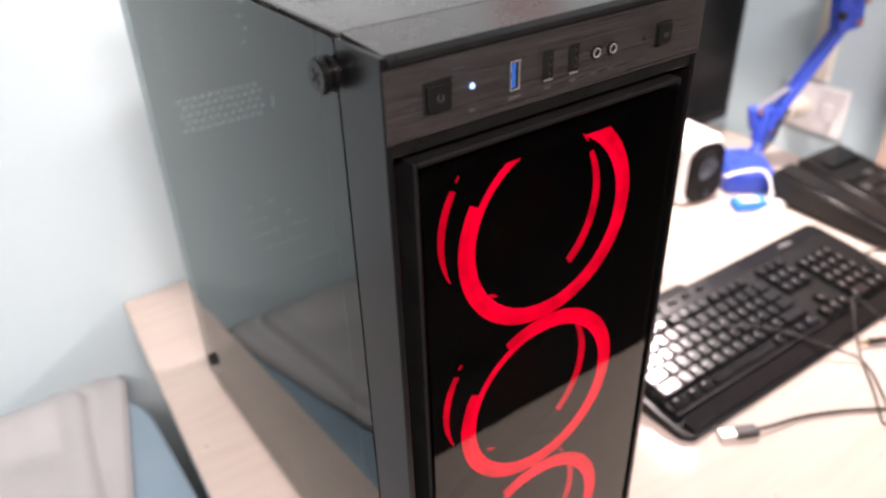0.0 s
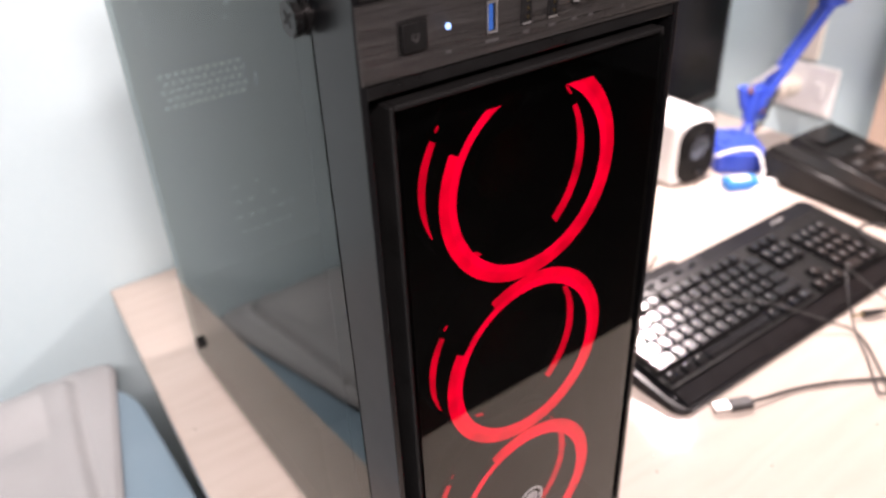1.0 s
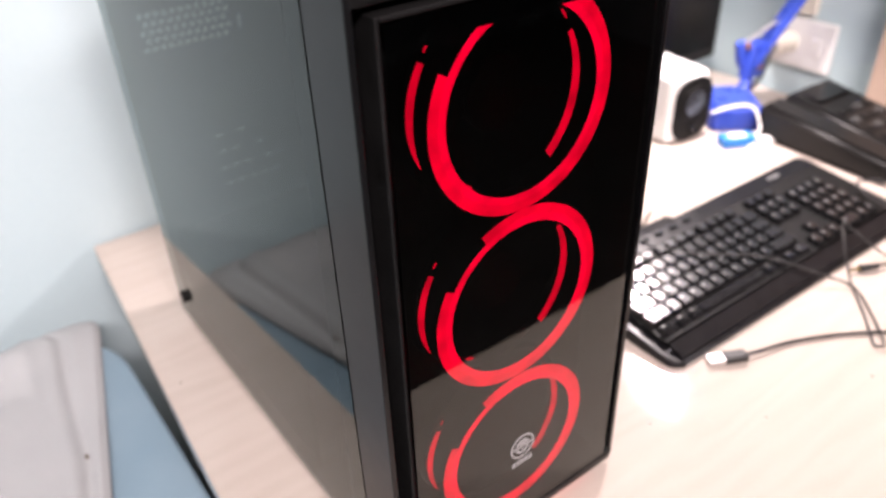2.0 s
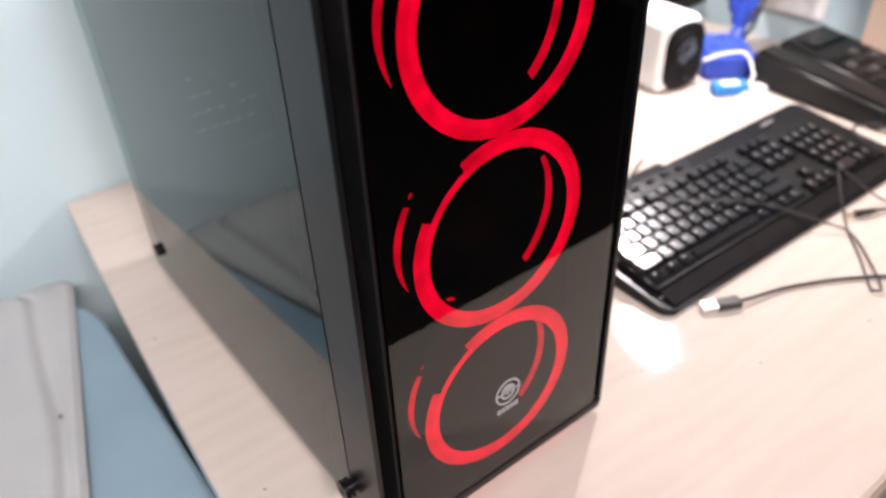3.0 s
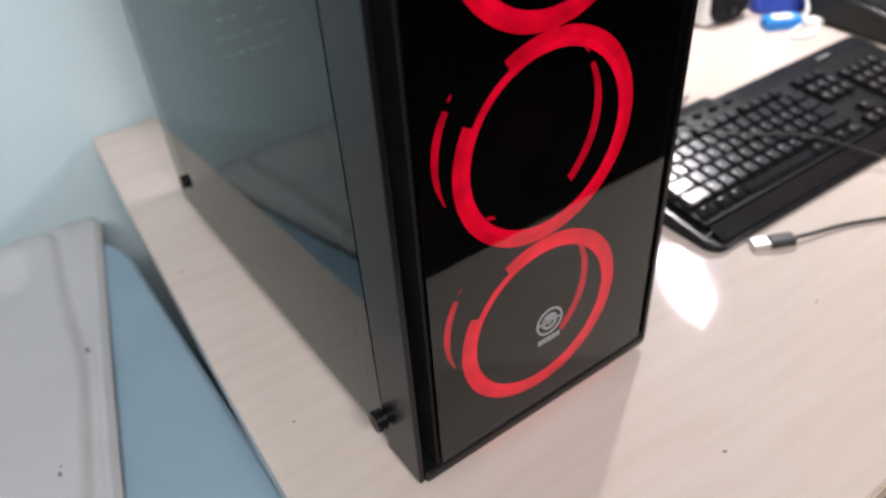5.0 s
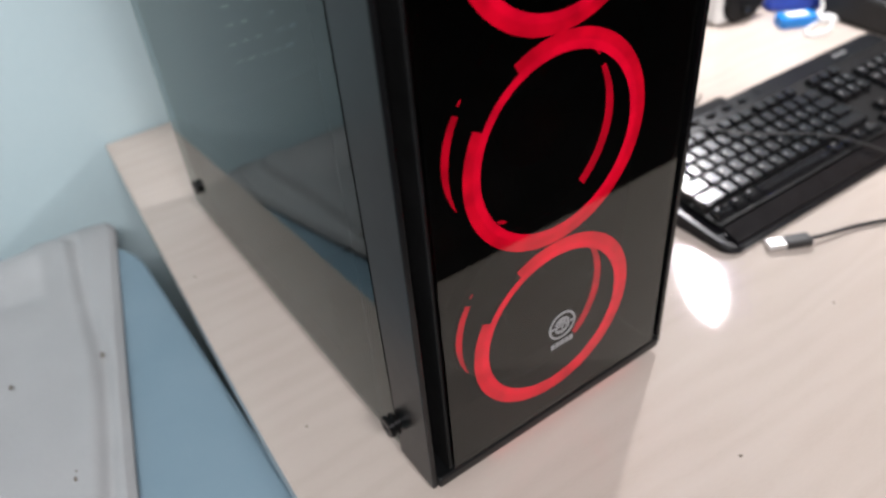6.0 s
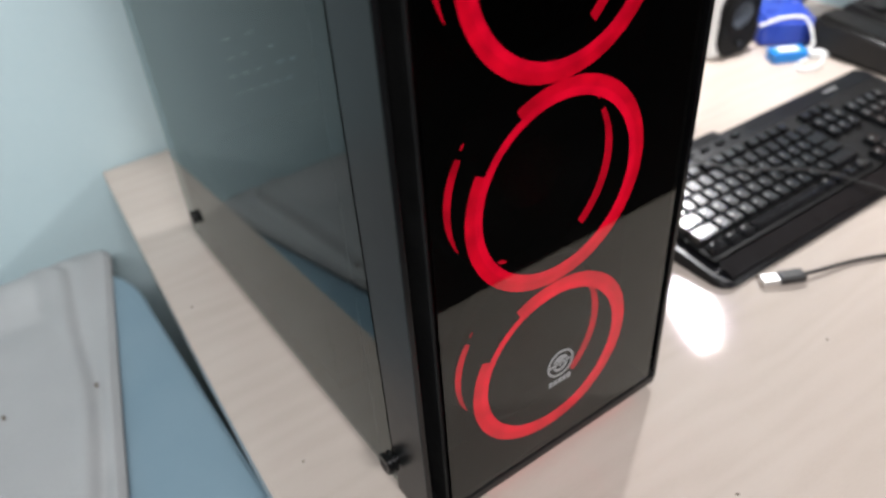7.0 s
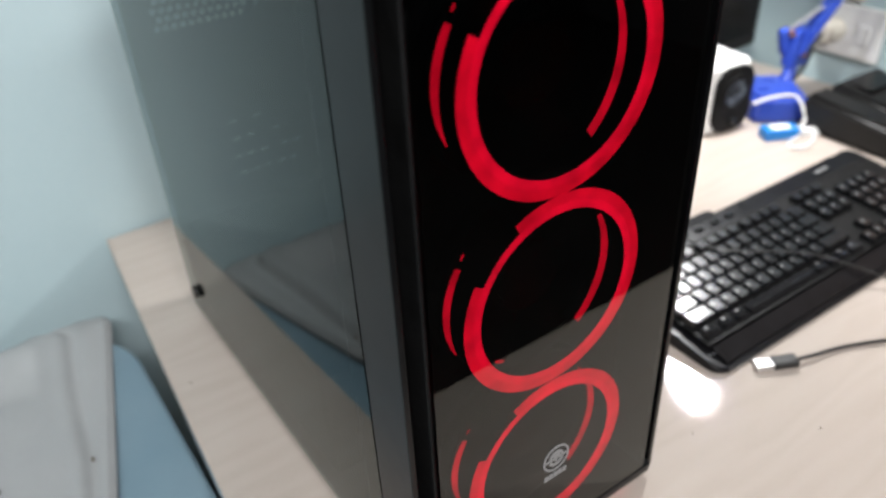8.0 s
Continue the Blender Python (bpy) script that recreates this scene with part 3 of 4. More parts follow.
keyboard = thing("keyboard", KB, "black full-size computer keyboard with scuffed keys on the desk", "keyboard")
KW, KD = 0.470, 0.167


def kb_top(y):
    return 0.0065 + 0.0085 * min(max(y, 0) / 0.025, 1) + 0.0105 * min(max(y - 0.025, 0) / (KD - 0.025), 1)


pts = [(x + KW / 2, y + KD / 2) for x, y in rounded(KW, KD, 0.016, 5)]
bm = prism(pts, 0.0015, 0.0120, 0.0)
for v in bm.verts:
    if v.co.z > 0.01:
        v.co.z = kb_top(v.co.y) - 0.001
bmesh.ops.bevel(bm, geom=[e for e in bm.edges if len([v for v in e.verts if v.co.z > 0.004]) == 2], offset=0.002, segments=3, affect="EDGES")
part("body", bm, M_KBBODY, keyboard)
part("key_well", box(0.014, KW - 0.014, 0.030, 0.134, 0.003, 0.0032), M_BLACK, keyboard)


def raised_plate(x0, x1, y0, y1, t):
    bm = box(x0, x1, y0, y1, 0, 0.001)
    for v in bm.verts:
        v.co.z = kb_top(v.co.y) + (t if v.co.z > 0.0005 else -0.001)
    return bm


ridge = prism([(x + 0.115, y + KD) for x, y in rounded(0.165, 0.018, 0.008, 5)], 0.004, kb_top(KD) - 0.001, 0.0)
bmesh.ops.bevel(ridge, geom=[e for e in ridge.edges if min(v.co.z for v in e.verts) > 0.01], offset=0.002, segments=2, affect="EDGES")
part("rear_ridge", ridge, M_KBBODY, keyboard, "bulging rear edge of the case")
part("palm_rest", raised_plate(0.014, KW - 0.014, 0.005, 0.0225, 0.0008), M_KBBODY, keyboard, "smooth black palm rest")
part("key_bed", raised_plate(0.013, KW - 0.012, 0.0255, 0.140, 0.0006), M_BLACK, keyboard)
U = 0.0183
key_mesh = {}


def key(x, y, w, d, h=0.0062, lean=0.0):
    """One key cap, tapered with a soft edge, standing on the sloping top."""
    tag = (round(w, 4), round(d, 4))
    if tag not in key_mesh:
        bm = bmesh.new()
        g = 0.0012
        lo = [bm.verts.new(p) for p in ((g, g, 0), (w - g, g, 0), (w - g, d - g, 0), (g, d - g, 0))]
        t = 0.0026
        hi = [bm.verts.new(p) for p in ((t, t - 0.0004, h), (w - t, t - 0.0004, h), (w - t, d - t + 0.0006, h + 0.0003), (t, d - t + 0.0006, h + 0.0003))]
        bm.faces.new(hi)
        for i in range(4):
            bm.faces.new((lo[i], lo[(i + 1) % 4], hi[(i + 1) % 4], hi[i]))
        bmesh.ops.recalc_face_normals(bm, faces=bm.faces)
        bmesh.ops.bevel(bm, geom=[e for e in bm.edges if max(v.co.z for v in e.verts) > h * 0.5], offset=0.0009, segments=2, affect="EDGES")
        me = bpy.data.meshes.new("key")
        bm.to_mesh(me)
        bm.free()
        me.materials.append(M_KEY)
        me.shade_smooth()
        me.set_sharp_from_angle(angle=radians(50))
        key_mesh[tag] = me
    ob = new("key", key_mesh[tag])
    ob.parent = keyboard
    ob.location = (x, y, kb_top(y + d / 2) + 0.0008)
    ob.rotation_euler = (math.atan(0.0105 / (KD - 0.025)) + lean, 0, 0)
    return ob


legends = bmesh.new()
X0, Y0, P = 0.016, 0.0275, 0.0178
rows = [
    [1.35, 1.1, 1.1, 6.1, 1.1, 1.1, 1.1, 1.35],
    [1.8] + [1.0] * 10 + [2.5],
    [1.7] + [1.0] * 11 + [1.6],
    [1.5] + [1.0] * 12 + [0.8 + 1.0],
    [1.0] * 13 + [1.3],
]
for r, row in enumerate(rows):
    x = X0
    k = 14.3 * U / sum(row)
    for w in row:
        key(x, Y0 + r * P, w * k, P, lean=(-0.42, -0.02, 0.0, 0.0, 0.02)[r])
        if w < 1.4 and r < 5:
            z = kb_top(Y0 + r * P + P / 2) + 0.0078
            box(x + 0.0045, x + 0.0068, Y0 + r * P + 0.0085, Y0 + r * P + 0.0112, z, z + 0.0002, bm=legends)
        x += w * k
x = X0
for n, w in enumerate((1, 0.4, 1, 1, 1, 1, 0.35, 1, 1, 1, 1, 0.35, 1, 1, 1, 1)):
    if w == 1:
        key(x, Y0 + 5.15 * P, U * 0.98, P * 0.8)
    x += w * U * 14.3 / 15.1
XN = X0 + 14.3 * U + 0.009
for r in range(6):
    for c in range(3):
        if (r == 1 and c != 1) or r == 2:
            continue
        key(XN + c * U, Y0 + (5.15 if r == 5 else r) * P, U, P * (0.8 if r == 5 else 1))
        z = kb_top(Y0 + r * P + P / 2) + 0.0078
        if r < 5:
            box(XN + c * U + 0.0045, XN + c * U + 0.0085, Y0 + r * P + 0.0085, Y0 + r * P + 0.0105, z, z + 0.0002, bm=legends)
XP = XN + 3 * U + 0.009
for r in range(5):
    for c in range(4):
        if r == 0 and c == 1:
            continue
        w = U * (2 if r == 0 and c == 0 else 1) * 0.98
        key(XP + c * U * 0.98, Y0 + r * P, w, P)
        z = kb_top(Y0 + r * P + P / 2) + 0.0078
        box(XP + c * U * 0.98 + 0.006, XP + c * U * 0.98 + 0.0085, Y0 + r * P + 0.007, Y0 + r * P + 0.0105, z, z + 0.0002, bm=legends)
tagged(part("key_legends", legends, M_DIM, keyboard, "tiny pale key markings", smooth=0), kind="stuff")
for k in range(7):
    bm = prism(rounded(0.013, 0.006, 0.0028, 4), 0, 0.0025, 0.0005)
    bmesh.ops.translate(bm, vec=(0.05 + k * 0.026, 0.152, kb_top(0.152) - 0.0005), verts=bm.verts)
    part("media_key", bm, M_KEY, keyboard)
bar = bmesh.new()
for k in range(4):
    box(0.372 + k * 0.0065, 0.377 + k * 0.0065, 0.149, 0.153, kb_top(0.151) + 0.0001, kb_top(0.151) + 0.0006, bm=bar)
part("name_bar", bar, M_DIM, keyboard, "pale unreadable maker's mark", smooth=0)
for x in (0.05, KW - 0.05):
    part("foot", box(x - 0.01, x + 0.01, 0.012, 0.02, 0, 0.002), M_BLACK, keyboard)
    part("foot", box(x - 0.01, x + 0.01, KD - 0.025, KD - 0.012, 0, 0.002), M_BLACK, keyboard)

# ---- cables on the desk ----
usb = thing("usb_cable", DESK_LAY, "black cable with a bright metal plug lying on the desk", "cable", "loose cables")
ang = math.degrees(math.atan2(-0.017, 0.033))
m = Matrix.Translation((0.347, 0.019, 0.0)) @ pose(0, 0, 0, 0, 0, ang)
bm = box(0, 0.016, -0.0054, 0.0054, 0.0022, 0.0066, 0.0005)
bmesh.ops.transform(bm, matrix=m, verts=bm.verts)
part("plug_shell", bm, M_METAL, usb, "bright metal plug")
bm = box(0.0145, 0.038, -0.0064, 0.0064, 0.0004, 0.0080, 0.0022, 3)
bmesh.ops.transform(bm, matrix=m, verts=bm.verts)
part("plug_grip", bm, M_CABLE, usb)
part("cord", tube([(0.378, 0.0035, 0.0045), (0.395, -0.003, 0.004), (0.43, -0.013, 0.0025), (0.465, -0.030, 0.0025), (0.50, -0.052, 0.0025), (0.55, -0.088, 0.0025), (0.62, -0.12, 0.0025), (0.72, -0.13, 0.0025)], 0.0017), M_CABLE, usb)

loop = thing("thin_cable", DESK_LAY, "thin black looped cable hanging over the keyboard edge", "cable", "loose cables")
part("cord", tube([(0.70, -0.03, 0.002), (0.64, -0.005, 0.004), (0.628, 0.035, 0.022), (0.622, 0.048, 0.030), (0.60, 0.035, 0.026), (0.565, 0.003, 0.005), (0.525, -0.034, 0.0022), (0.49, -0.062, 0.0022), (0.486, -0.068, 0.0035), (0.494, -0.070, 0.0035), (0.52, -0.048, 0.0035), (0.555, -0.008, 0.004), (0.54, 0.022, 0.012), (0.50, 0.072, 0.027), (0.44, 0.12, 0.032), (0.42, 0.165, 0.033), (0.46, 0.20, 0.012), (0.52, 0.23, 0.002)], 0.0011), M_CABLE, loop)
second = thing("audio_cable", DESK_LAY, "black cable with a small brass plug on the desk", "cable", "loose cables")
bm = cyl(0.0018, 0.0018, 0, 0.014, 14)
bmesh.ops.transform(bm, matrix=Matrix.Translation((0.578, 0.012, 0.005)) @ pose(0, 0, 0, 0, 90, -25), verts=bm.verts)
part("plug_tip", bm, M_GOLD, second, "brass plug tip")
bm = cyl(0.0042, 0.003, 0, 0.024, 16, 0.0008)
bmesh.ops.transform(bm, matrix=Matrix.Translation((0.590, 0.0065, 0.005)) @ pose(0, 0, 0, 0, 90, -25), verts=bm.verts)
part("plug_grip", bm, M_CABLE, second)
part("cord", tube([(0.611, -0.003, 0.005), (0.64, -0.013, 0.003), (0.69, -0.01, 0.003), (0.73, 0.02, 0.02), (0.745, 0.06, 0.032), (0.72, 0.085, 0.032), (0.70, 0.06, 0.03), (0.72, 0.0, 0.012), (0.76, -0.05, 0.003)], 0.0018), M_CABLE, second)

# ---- desk phone ----
PH = DESK_LAY @ pose(0.786, 0.085, 0, 0, 0, -3.0)
phone = thing("desk_phone", PH, "black corded desk phone with its handset resting in place", "telephone")


def wedge(x0, x1, y0, y1, za, zb, bevel):
    bm = box(x0, x1, y0, y1, 0.001, 0.002)
    for v in bm.verts:
        if v.co.z > 0.0015:
            v.co.z = za if v.co.y < (y0 + y1) / 2 else zb
    bmesh.ops.bevel(bm, geom=list(bm.edges), offset=bevel, segments=3, affect="EDGES")
    return bm


part("base", wedge(0.004, 0.158, 0.004, 0.185, 0.014, 0.026, 0.003), M_PHONE, phone)
part("body", wedge(0.058, 0.160, 0.0, 0.190, 0.026, 0.052, 0.006), M_PHONE, phone)
part("handset", wedge(0.0, 0.046, -0.006, 0.190, 0.034, 0.052, 0.007), M_PHONE, phone, "long flat black handset")
part("display", box(0.075, 0.145, 0.142, 0.178, 0.044, 0.0505, 0.001), M_SCREEN, phone)
for r in range(5):
    for c in range(4):
        y = 0.018 + r * 0.022
        z = 0.0265 + 0.026 * y / 0.190
        part("phone_key", box(0.073 + c * 0.019, 0.085 + c * 0.019, y, y + 0.012, z - 0.001, z + 0.0035, 0.0012), M_PHONE if (r + c) % 3 else M_MARK, phone)

# ---- loudspeaker ----
SP = DESK_LAY @ pose(0.676, 0.331, 0, 0, 0, -7)
speaker = thing("loudspeaker", SP, "small white desktop speaker with a black front", "speaker")
bm = box(0, 0.072, 0.004, 0.095, 0.0, 0.100, 0.010, 4)
part("cabinet", bm, M_WHITE, speaker)
bm = prism(rounded(0.068, 0.092, 0.026, 6), 0, 0.008, 0.002)
bmesh.ops.transform(bm, matrix=Matrix.Translation((0.0405, 0.0065, 0.0485)) @ pose(0, 0, 0, 90, 0, 0), verts=bm.verts)
part("baffle", bm, M_BLACK, speaker, "glossy black oval baffle")
part("surround", arc_plate(0.0405, 0.058, [(0, 360, (0.019,) * 3, (0.026,) * 3)], -0.0045, 0.002), M_BLACK, speaker)
bm = cyl(0.019, 0.008, 0, 0.006, 28)
bmesh.ops.transform(bm, matrix=Matrix.Translation((0.0405, -0.0015, 0.058)) @ pose(0, 0, 0, -90, 0, 0), verts=bm.verts)
part("cone", bm, M_CONE, speaker, "pale cone")
bm = cyl(0.006, 0.0055, 0, 0.006, 18, 0.001)
bmesh.ops.transform(bm, matrix=Matrix.Translation((0.0405, -0.001, 0.019)) @ pose(0, 0, 0, 90, 0, 0), verts=bm.verts)
part("knob", bm, M_PLASTIC, speaker)

# ---- blue desk lamp ----
lamp = thing("desk_lamp", DESK_LAY, "blue enamelled jointed desk lamp standing by the wall", "lamp")
bm = prism(rounded(0.075, 0.09, 0.012, 5), 0.0, 0.038, 0.006, 3)
bmesh.ops.transform(bm, matrix=Matrix.Translation((0.818, 0.334, 0)) @ pose(0, 0, 0, 0, 0, -39), verts=bm.verts)
part("base", bm, M_BLUE, lamp)
J0, J1, J2 = Vector((0.872, 0.343, 0.072)), Vector((0.925, 0.283, 0.246)), LAMP + HEAD_TILT @ Vector((0.0, 0.0, 0.097))


def strut(a, b, w, t, bevel=0.001):
    bm = box(-w / 2, w / 2, -t / 2, t / 2, 0, (b - a).length, bevel)
    bmesh.ops.transform(bm, matrix=Matrix.Translation(a) @ (b - a).to_track_quat("Z", "X").to_matrix().to_4x4(), verts=bm.verts)
    return bm


part("post", tube([(0.845, 0.338, 0.02), (0.862, 0.341, 0.045), J0], 0.009, 14, 4), M_BLUE, lamp)
part("bracket", strut(J0 + Vector((0, 0, -0.02)), J0 + Vector((0.0, 0, 0.035)), 0.034, 0.022, 0.004), M_BLUE, lamp)
part("bracket", strut(J0 + Vector((-0.012, 0.008, -0.002)), J0 + Vector((-0.02, 0.012, 0.035)), 0.016, 0.014, 0.003), M_BLUE, lamp)
off = Vector((0.010, 0.012, 0))
part("arm", strut(J0 - off * 0.6, J1 - off * 0.6, 0.011, 0.011), M_BLUE, lamp)
part("arm", strut(J0 + off * 0.6, J1 + off * 0.6, 0.011, 0.011), M_BLUE, lamp)
sp0, sp1 = J0 + Vector((-0.02, 0.01, 0.03)), J0.lerp(J1, 0.38) + Vector((-0.008, 0.004, 0.0))
coil = [sp0.lerp(sp1, k / 96) + 0.004 * Vector((math.cos(k * 1.3), math.sin(k * 1.3), 0.0)) for k in range(97)]
part("spring", tube(coil, 0.0009, 6, 1), M_METAL, lamp, "steel tension spring")
part("elbow", strut(J1 + Vector((0, 0, -0.02)), J1 + Vector((-0.012, 0.004, 0.045)), 0.04, 0.024, 0.004), M_BLUE, lamp)
for c in (J0 + Vector((-0.003, -0.014, 0.0)), J1 + Vector((0.004, -0.015, -0.008)), J1 + Vector((0.012, -0.014, 0.02)), J0 + Vector((-0.018, 0.0, 0.03))):
    bm = cyl(0.0045, 0.0045, -0.003, 0.003, 14, 0.0008)
    bmesh.ops.transform(bm, matrix=Matrix.Translation(c) @ pose(0, 0, 0, 90, 0, -45), verts=bm.verts)
    part("pivot_bolt", bm, M_COPPER, lamp, "coppery pivot bolt")
bm = cyl(0.007, 0.006, 0, 0.014, 14, 0.002)
bmesh.ops.transform(bm, matrix=Matrix.Translation(J1 + Vector((-0.02, 0.0, 0.004))) @ pose(0, 0, 0, 0, -90, 35), verts=bm.verts)
part("wing_knob", bm, M_PLASTIC, lamp, "black tightening knob")
part("forearm", strut(J1 + Vector((-0.012, 0.004, 0.04)), J2, 0.010, 0.010), M_BLUE, lamp)
bm = bmesh.new()
prof = [(0.018, 0.075), (0.026, 0.07), (0.034, 0.05), (0.060, 0.012), (0.072, -0.012), (0.0705, -0.012), (0.058, 0.011), (0.032, 0.049), (0.024, 0.066), (0.0, 0.068)]
rings = [[bm.verts.new(LAMP + HEAD_TILT @ Vector((r * math.cos(a), r * math.sin(a), z + 0.022))) for a in (2 * math.pi * k / 32 for k in range(32))] for r, z in prof[:-1]]
for a, b in zip(rings, rings[1:]):
    for k in range(32):
        bm.faces.new((a[k], a[(k + 1) % 32], b[(k + 1) % 32], b[k]))
bm.faces.new(rings[-1])
bm.faces.new(rings[0][::-1])
part("shade", bm, M_BLUE, lamp, "blue conical shade")
bm = bmesh.new()
bmesh.ops.create_uvsphere(bm, u_segments=24, v_segments=12, radius=0.014)
bmesh.ops.translate(bm, vec=LAMP + HEAD_TILT @ Vector((0, 0, 0.062)), verts=bm.verts)
part("bulb", bm, glow("lit_bulb", (1.0, 0.95, 0.9), 60), lamp, "glowing white bulb")

# ---- blue adapter with its white lead ----
adapter = thing("network_adapter", DESK_LAY @ pose(0.755, 0.275, 0, 0, 0, -28) @ Matrix.Scale(0.86, 4), "bright blue plastic adapter with a white label on the desk", "adapter")
part("body", box(-0.028, 0.028, -0.014, 0.014, 0.0, 0.018, 0.004, 3), M_CYAN, adapter)
part("label_patch", box(-0.016, 0.014, -0.010, 0.008, 0.0178, 0.0184), M_WHITE, adapter, "white blank label")
part("lead", tube([(0.03, 0.0, 0.01), (0.045, 0.01, 0.02), (0.04, 0.035, 0.048), (0.0, 0.035, 0.052), (-0.03, 0.04, 0.042)], 0.0022), M_WHITE, adapter, "white lead")
lead = thing("white_cable", DESK_LAY, "white thin cable with a plug on the desk", "cable", "loose cables")
part("cord", tube([(0.79, 0.245, 0.004), (0.77, 0.235, 0.003), (0.75, 0.232, 0.003), (0.735, 0.240, 0.003), (0.745, 0.252, 0.003), (0.77, 0.255, 0.004)], 0.0022), M_WHITE, lead)
bm = box(-0.012, 0.012, -0.006, 0.006, 0.0, 0.010, 0.002)
bmesh.ops.transform(bm, matrix=pose(0.79, 0.252, 0, 0, 0, -30), verts=bm.verts)
part("plug", bm, M_WHITE, lead)

# ---- monitor ----
monitor = thing("monitor", pose(0.884, 0.424, 0, 0, 0, 2), "dark flat computer monitor on a stand behind the case", "monitor")
part("housing", box(-0.46, 0.0, 0.0, 0.028, 0.052, 0.345, 0.004, 3), M_BLACK, monitor)
part("screen", box(-0.450, -0.010, -0.0012, 0.002, 0.072, 0.335), M_SCREEN, monitor, "blank dark screen")
part("neck", box(-0.265, -0.195, 0.028, 0.055, 0.01, 0.22, 0.004), M_PLASTIC, monitor)
bm = prism(rounded(0.22, 0.15, 0.03, 6), 0.0, 0.012, 0.003)
bmesh.ops.translate(bm, vec=(-0.23, 0.045, 0), verts=bm.verts)
part("stand_base", bm, M_PLASTIC, monitor)

# ---- wall socket ----
socket = thing("wall_socket", pose(X_R, 0.324, 0.080, 0, 0, -90), "cream wall socket plate with a plug pushed in", "socket")
part("plate", box(-0.050, 0.050, -0.010, 0.0, -0.037, 0.037, 0.003, 3), M_WHITE, socket)
part("rocker", box(0.016, 0.032, -0.013, -0.009, -0.012, 0.012, 0.001), M_WHITE, socket)
bm = cyl(0.017, 0.014, 0, 0.032, 20, 0.003)
bmesh.ops.transform(bm, matrix=Matrix.Translation((-0.018, -0.010, 0.0)) @ pose(0, 0, 0, 90, 0, 0), verts=bm.verts)
part("plug", bm, M_CREAM, socket, "cream round plug")
part("cord", tube([(-0.018, -0.04, 0.0), (-0.02, -0.055, -0.015), (-0.03, -0.05, -0.05), (-0.05, -0.04, -0.082)], 0.003), M_CABLE, socket)
trunk = thing("cable_trunking", pose(X_R, 0.324, 0, 0, 0, -90), "cream plastic cable cover running up the wall", "trunking")
part("channel", box(-0.018, 0.012, -0.012, 0.0, 0.123, 1.2, 0.002), M_CREAM, trunk)
cup = thing("cupboard", pose(0, 0, 0), "light brown wooden cupboard side by the desk", "cupboard")
part("side_board", box(0.9235, X_R, -0.15, 0.2005, 0.0005, 1.0, 0.002), M_BROWN, cup)

# ---- padded seat with a cloth ----
seat = thing("padded_seat", pose(0, 0, 0), "pale blue fabric-covered padded seat beside the desk", "seat")
SX0, SX1, SY0, SY1, SZ = -1.05, -0.058, -0.75, 0.553, -0.070
bm = prism([((SX0 + SX1) / 2 + x, (SY0 + SY1) / 2 + y) for x, y in rounded(SX1 - SX0, SY1 - SY0, 0.11, 12)], SZ - 0.16, SZ, 0.003, 2)
part("cushion", bm, M_BLUECLOTH, seat)
part("base", box(SX0 + 0.05, SX1 - 0.05, SY0 + 0.05, SY1 - 0.05, Z_F, SZ - 0.16, 0.01), M_BLACK, seat)

cloth = thing("white_cloth", pose(0, 0, 0), "off-white cotton cloth with a seam spread on the blue seat", "cloth")


def cloth_sheet():
    bm = bmesh.new()
    nu, nv = 150, 70
    grid = []
    for j in range(nv + 1):
        v = j / nv
        y = -0.55 + v * 1.107
        xr = -0.0655 - (0.5235 - min(y, 0.530)) * 0.245 - 0.02 * (max(0, y - 0.53) / 0.027) ** 2
        row = []
        for i in range(nu + 1):
            u = i / nu
            x = -0.95 + (1 - (1 - u) ** 2) * (xr + 0.95)
            edge = (xr - x)
            z = SZ + 0.006 + 0.004 * min(1, edge / 0.006)
            seam = 0.018 + 0.13 * max(0, y - 0.33) + 0.002 * math.sin(y * 19)
            z -= 0.0045 * math.exp(-((edge - seam) / 0.006) ** 2) - 0.002 * math.exp(-((edge - seam - 0.012) / 0.008) ** 2)
            z += 0.005 * noise.noise(Vector((x * 5, y * 4, 0.3))) + 0.003 * noise.noise(Vector((x * 22, y * 14, 1.3)))
            dip = max(0, y - 0.52) / 0.04
            row.append(bm.verts.new((x, y, z - 0.012 * dip * dip)))
        grid.append(row)
    for a, b in zip(grid, grid[1:]):
        for i in range(nu):
            bm.faces.new((a[i], a[i + 1], b[i + 1], b[i]))
    ex = bmesh.ops.extrude_face_region(bm, geom=list(bm.faces))
    bmesh.ops.translate(bm, vec=(0, 0, -0.007), verts=[g for g in ex["geom"] if isinstance(g, bmesh.types.BMVert)])
    return bm


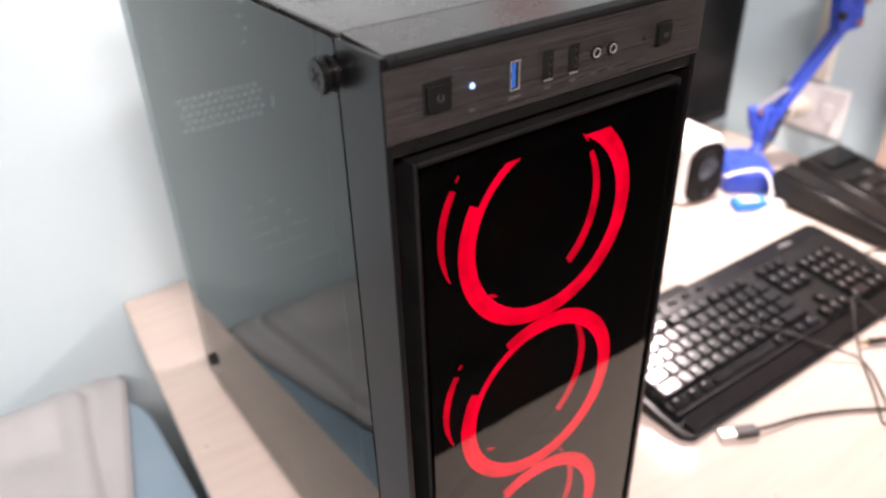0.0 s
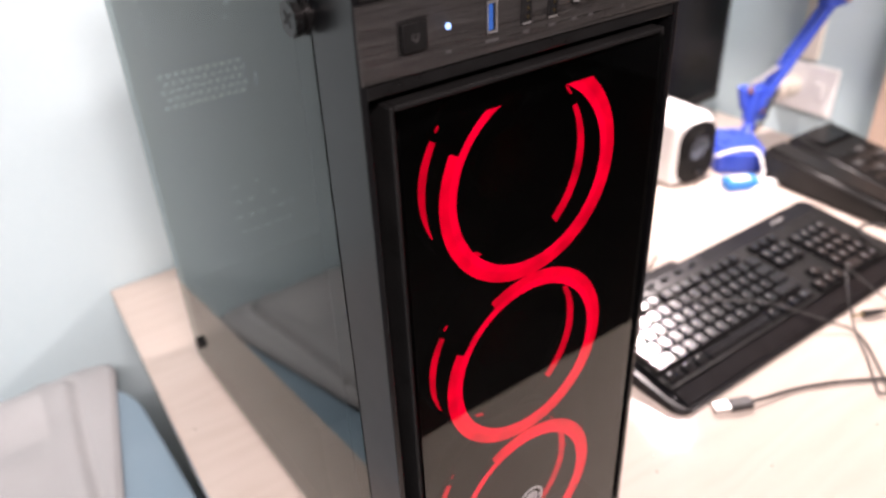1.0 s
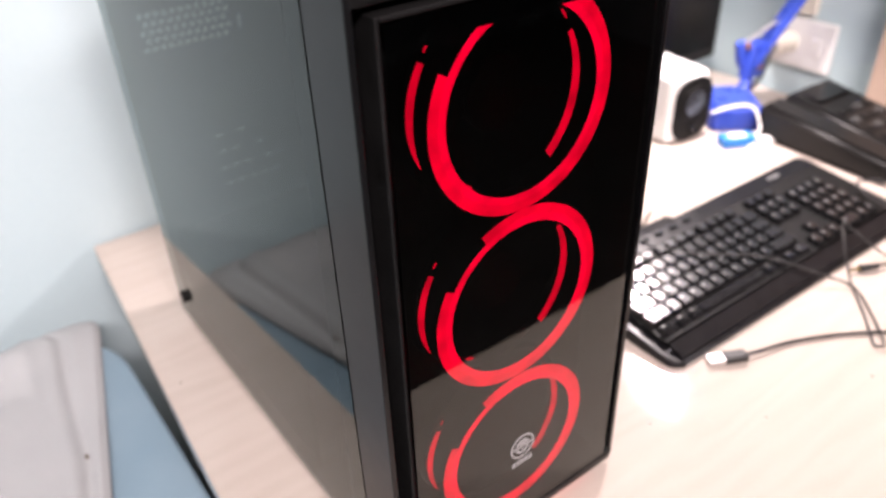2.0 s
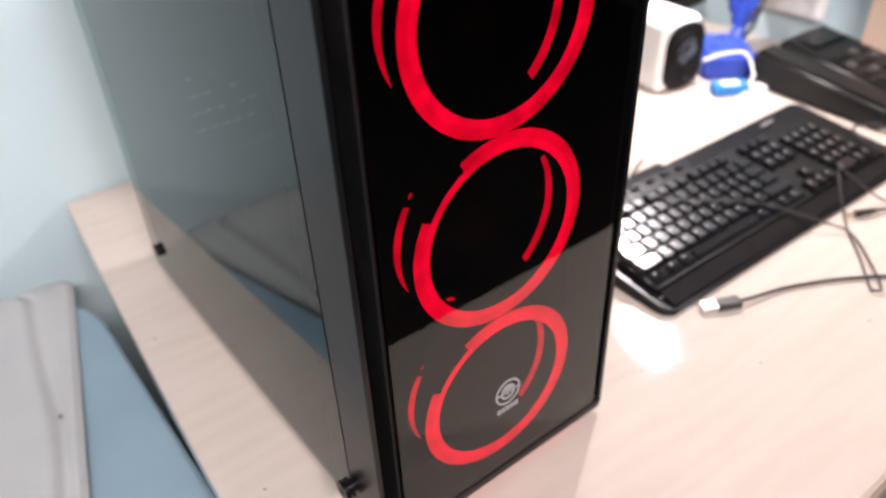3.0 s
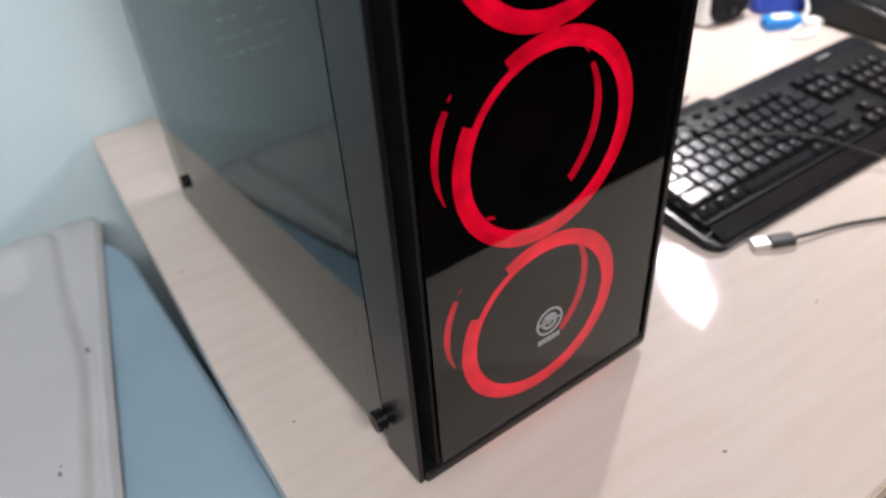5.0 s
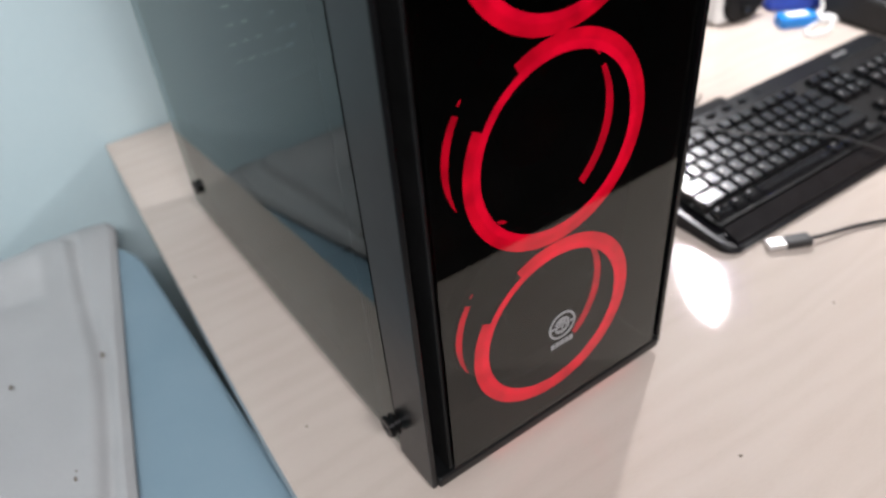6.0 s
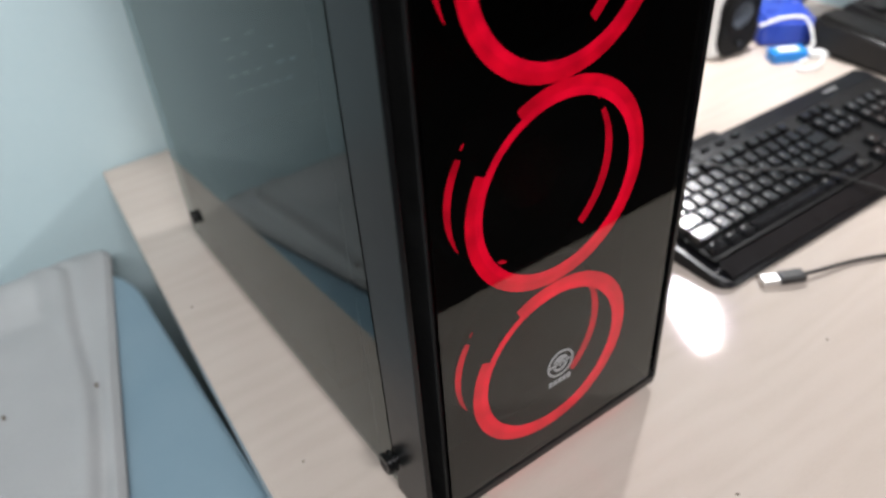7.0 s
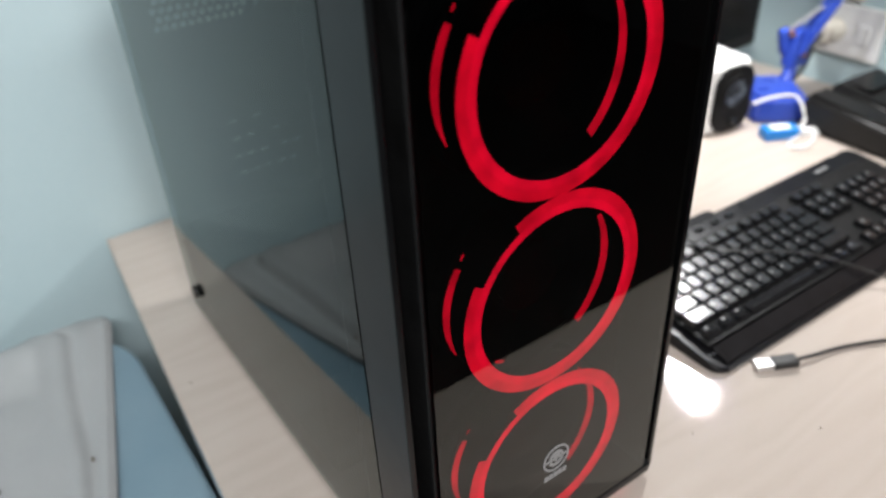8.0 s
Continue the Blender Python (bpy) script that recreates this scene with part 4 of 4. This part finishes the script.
part("sheet", cloth_sheet(), M_WHITECLOTH, cloth, smooth=60)
for x, y, r in ((-0.2052, 0.3396, 0.0018), (-0.1314, 0.3276, 0.0019), (-0.1843, 0.2096, 0.0015), (-0.182, 0.216, 0.0009)):
    bm = cyl(r, r * 0.8, 0, 0.0008, 9)
    for v in bm.verts:
        v.co.y *= 1.8
    bmesh.ops.translate(bm, vec=(x, y, SZ + 0.0125), verts=bm.verts)
    part("stain", bm, M_STAIN, cloth, "small brown stain")

# ---- red hanging above the monitor, seen as a soft glow in the case's top ----
hanging = thing("wall_hanging", pose(0.62, Y_B, 0.66), "red cloth hanging on the blue wall", "wall hanging")
bm = bmesh.new()
cols = []
for i in range(17):
    x = -0.06 + 0.12 * i / 16
    cols.append([bm.verts.new((x, -0.008 + 0.003 * math.sin(i * 1.2), z)) for z in (0.07, 0.0, -0.07)])
for a, b in zip(cols, cols[1:]):
    for k in range(2):
        bm.faces.new((a[k], a[k + 1], b[k + 1], b[k]))
bmesh.ops.solidify(bm, geom=list(bm.faces), thickness=0.002)
part("fabric", bm, surface("red_fabric", (0.5, 0.02, 0.02), (0.65, 0.03, 0.03), 30, (0.7, 0.9), 0.2), hanging)
bm = cyl(0.004, 0.004, -0.065, 0.065, 12)
bmesh.ops.transform(bm, matrix=Matrix.Translation((0, -0.006, 0.074)) @ pose(0, 0, 0, 0, 90, 0), verts=bm.verts)
part("rod", bm, M_BROWN, hanging)

# ---- specks of dirt on the desk ----
for x, y, r in ((-0.0378, 0.0972, 0.0008), (0.1665, -0.0945, 0.0011), (0.444, -0.079, 0.001), (0.25, 0.005, 0.0007), (-0.04, 0.3, 0.0008), (0.33, -0.05, 0.0007)):
    bm = cyl(r, r * 0.5, 0, 0.0006, 7)
    for v in bm.verts:
        v.co.x *= 1.5
    bmesh.ops.transform(bm, matrix=pose(x, y, 0, 0, 0, x * 900), verts=bm.verts)
    speck = finish("dirt_speck", bm, M_STAIN)
    tagged(speck, "tiny dark speck of dirt on the desk", "dirt", "dirt specks")
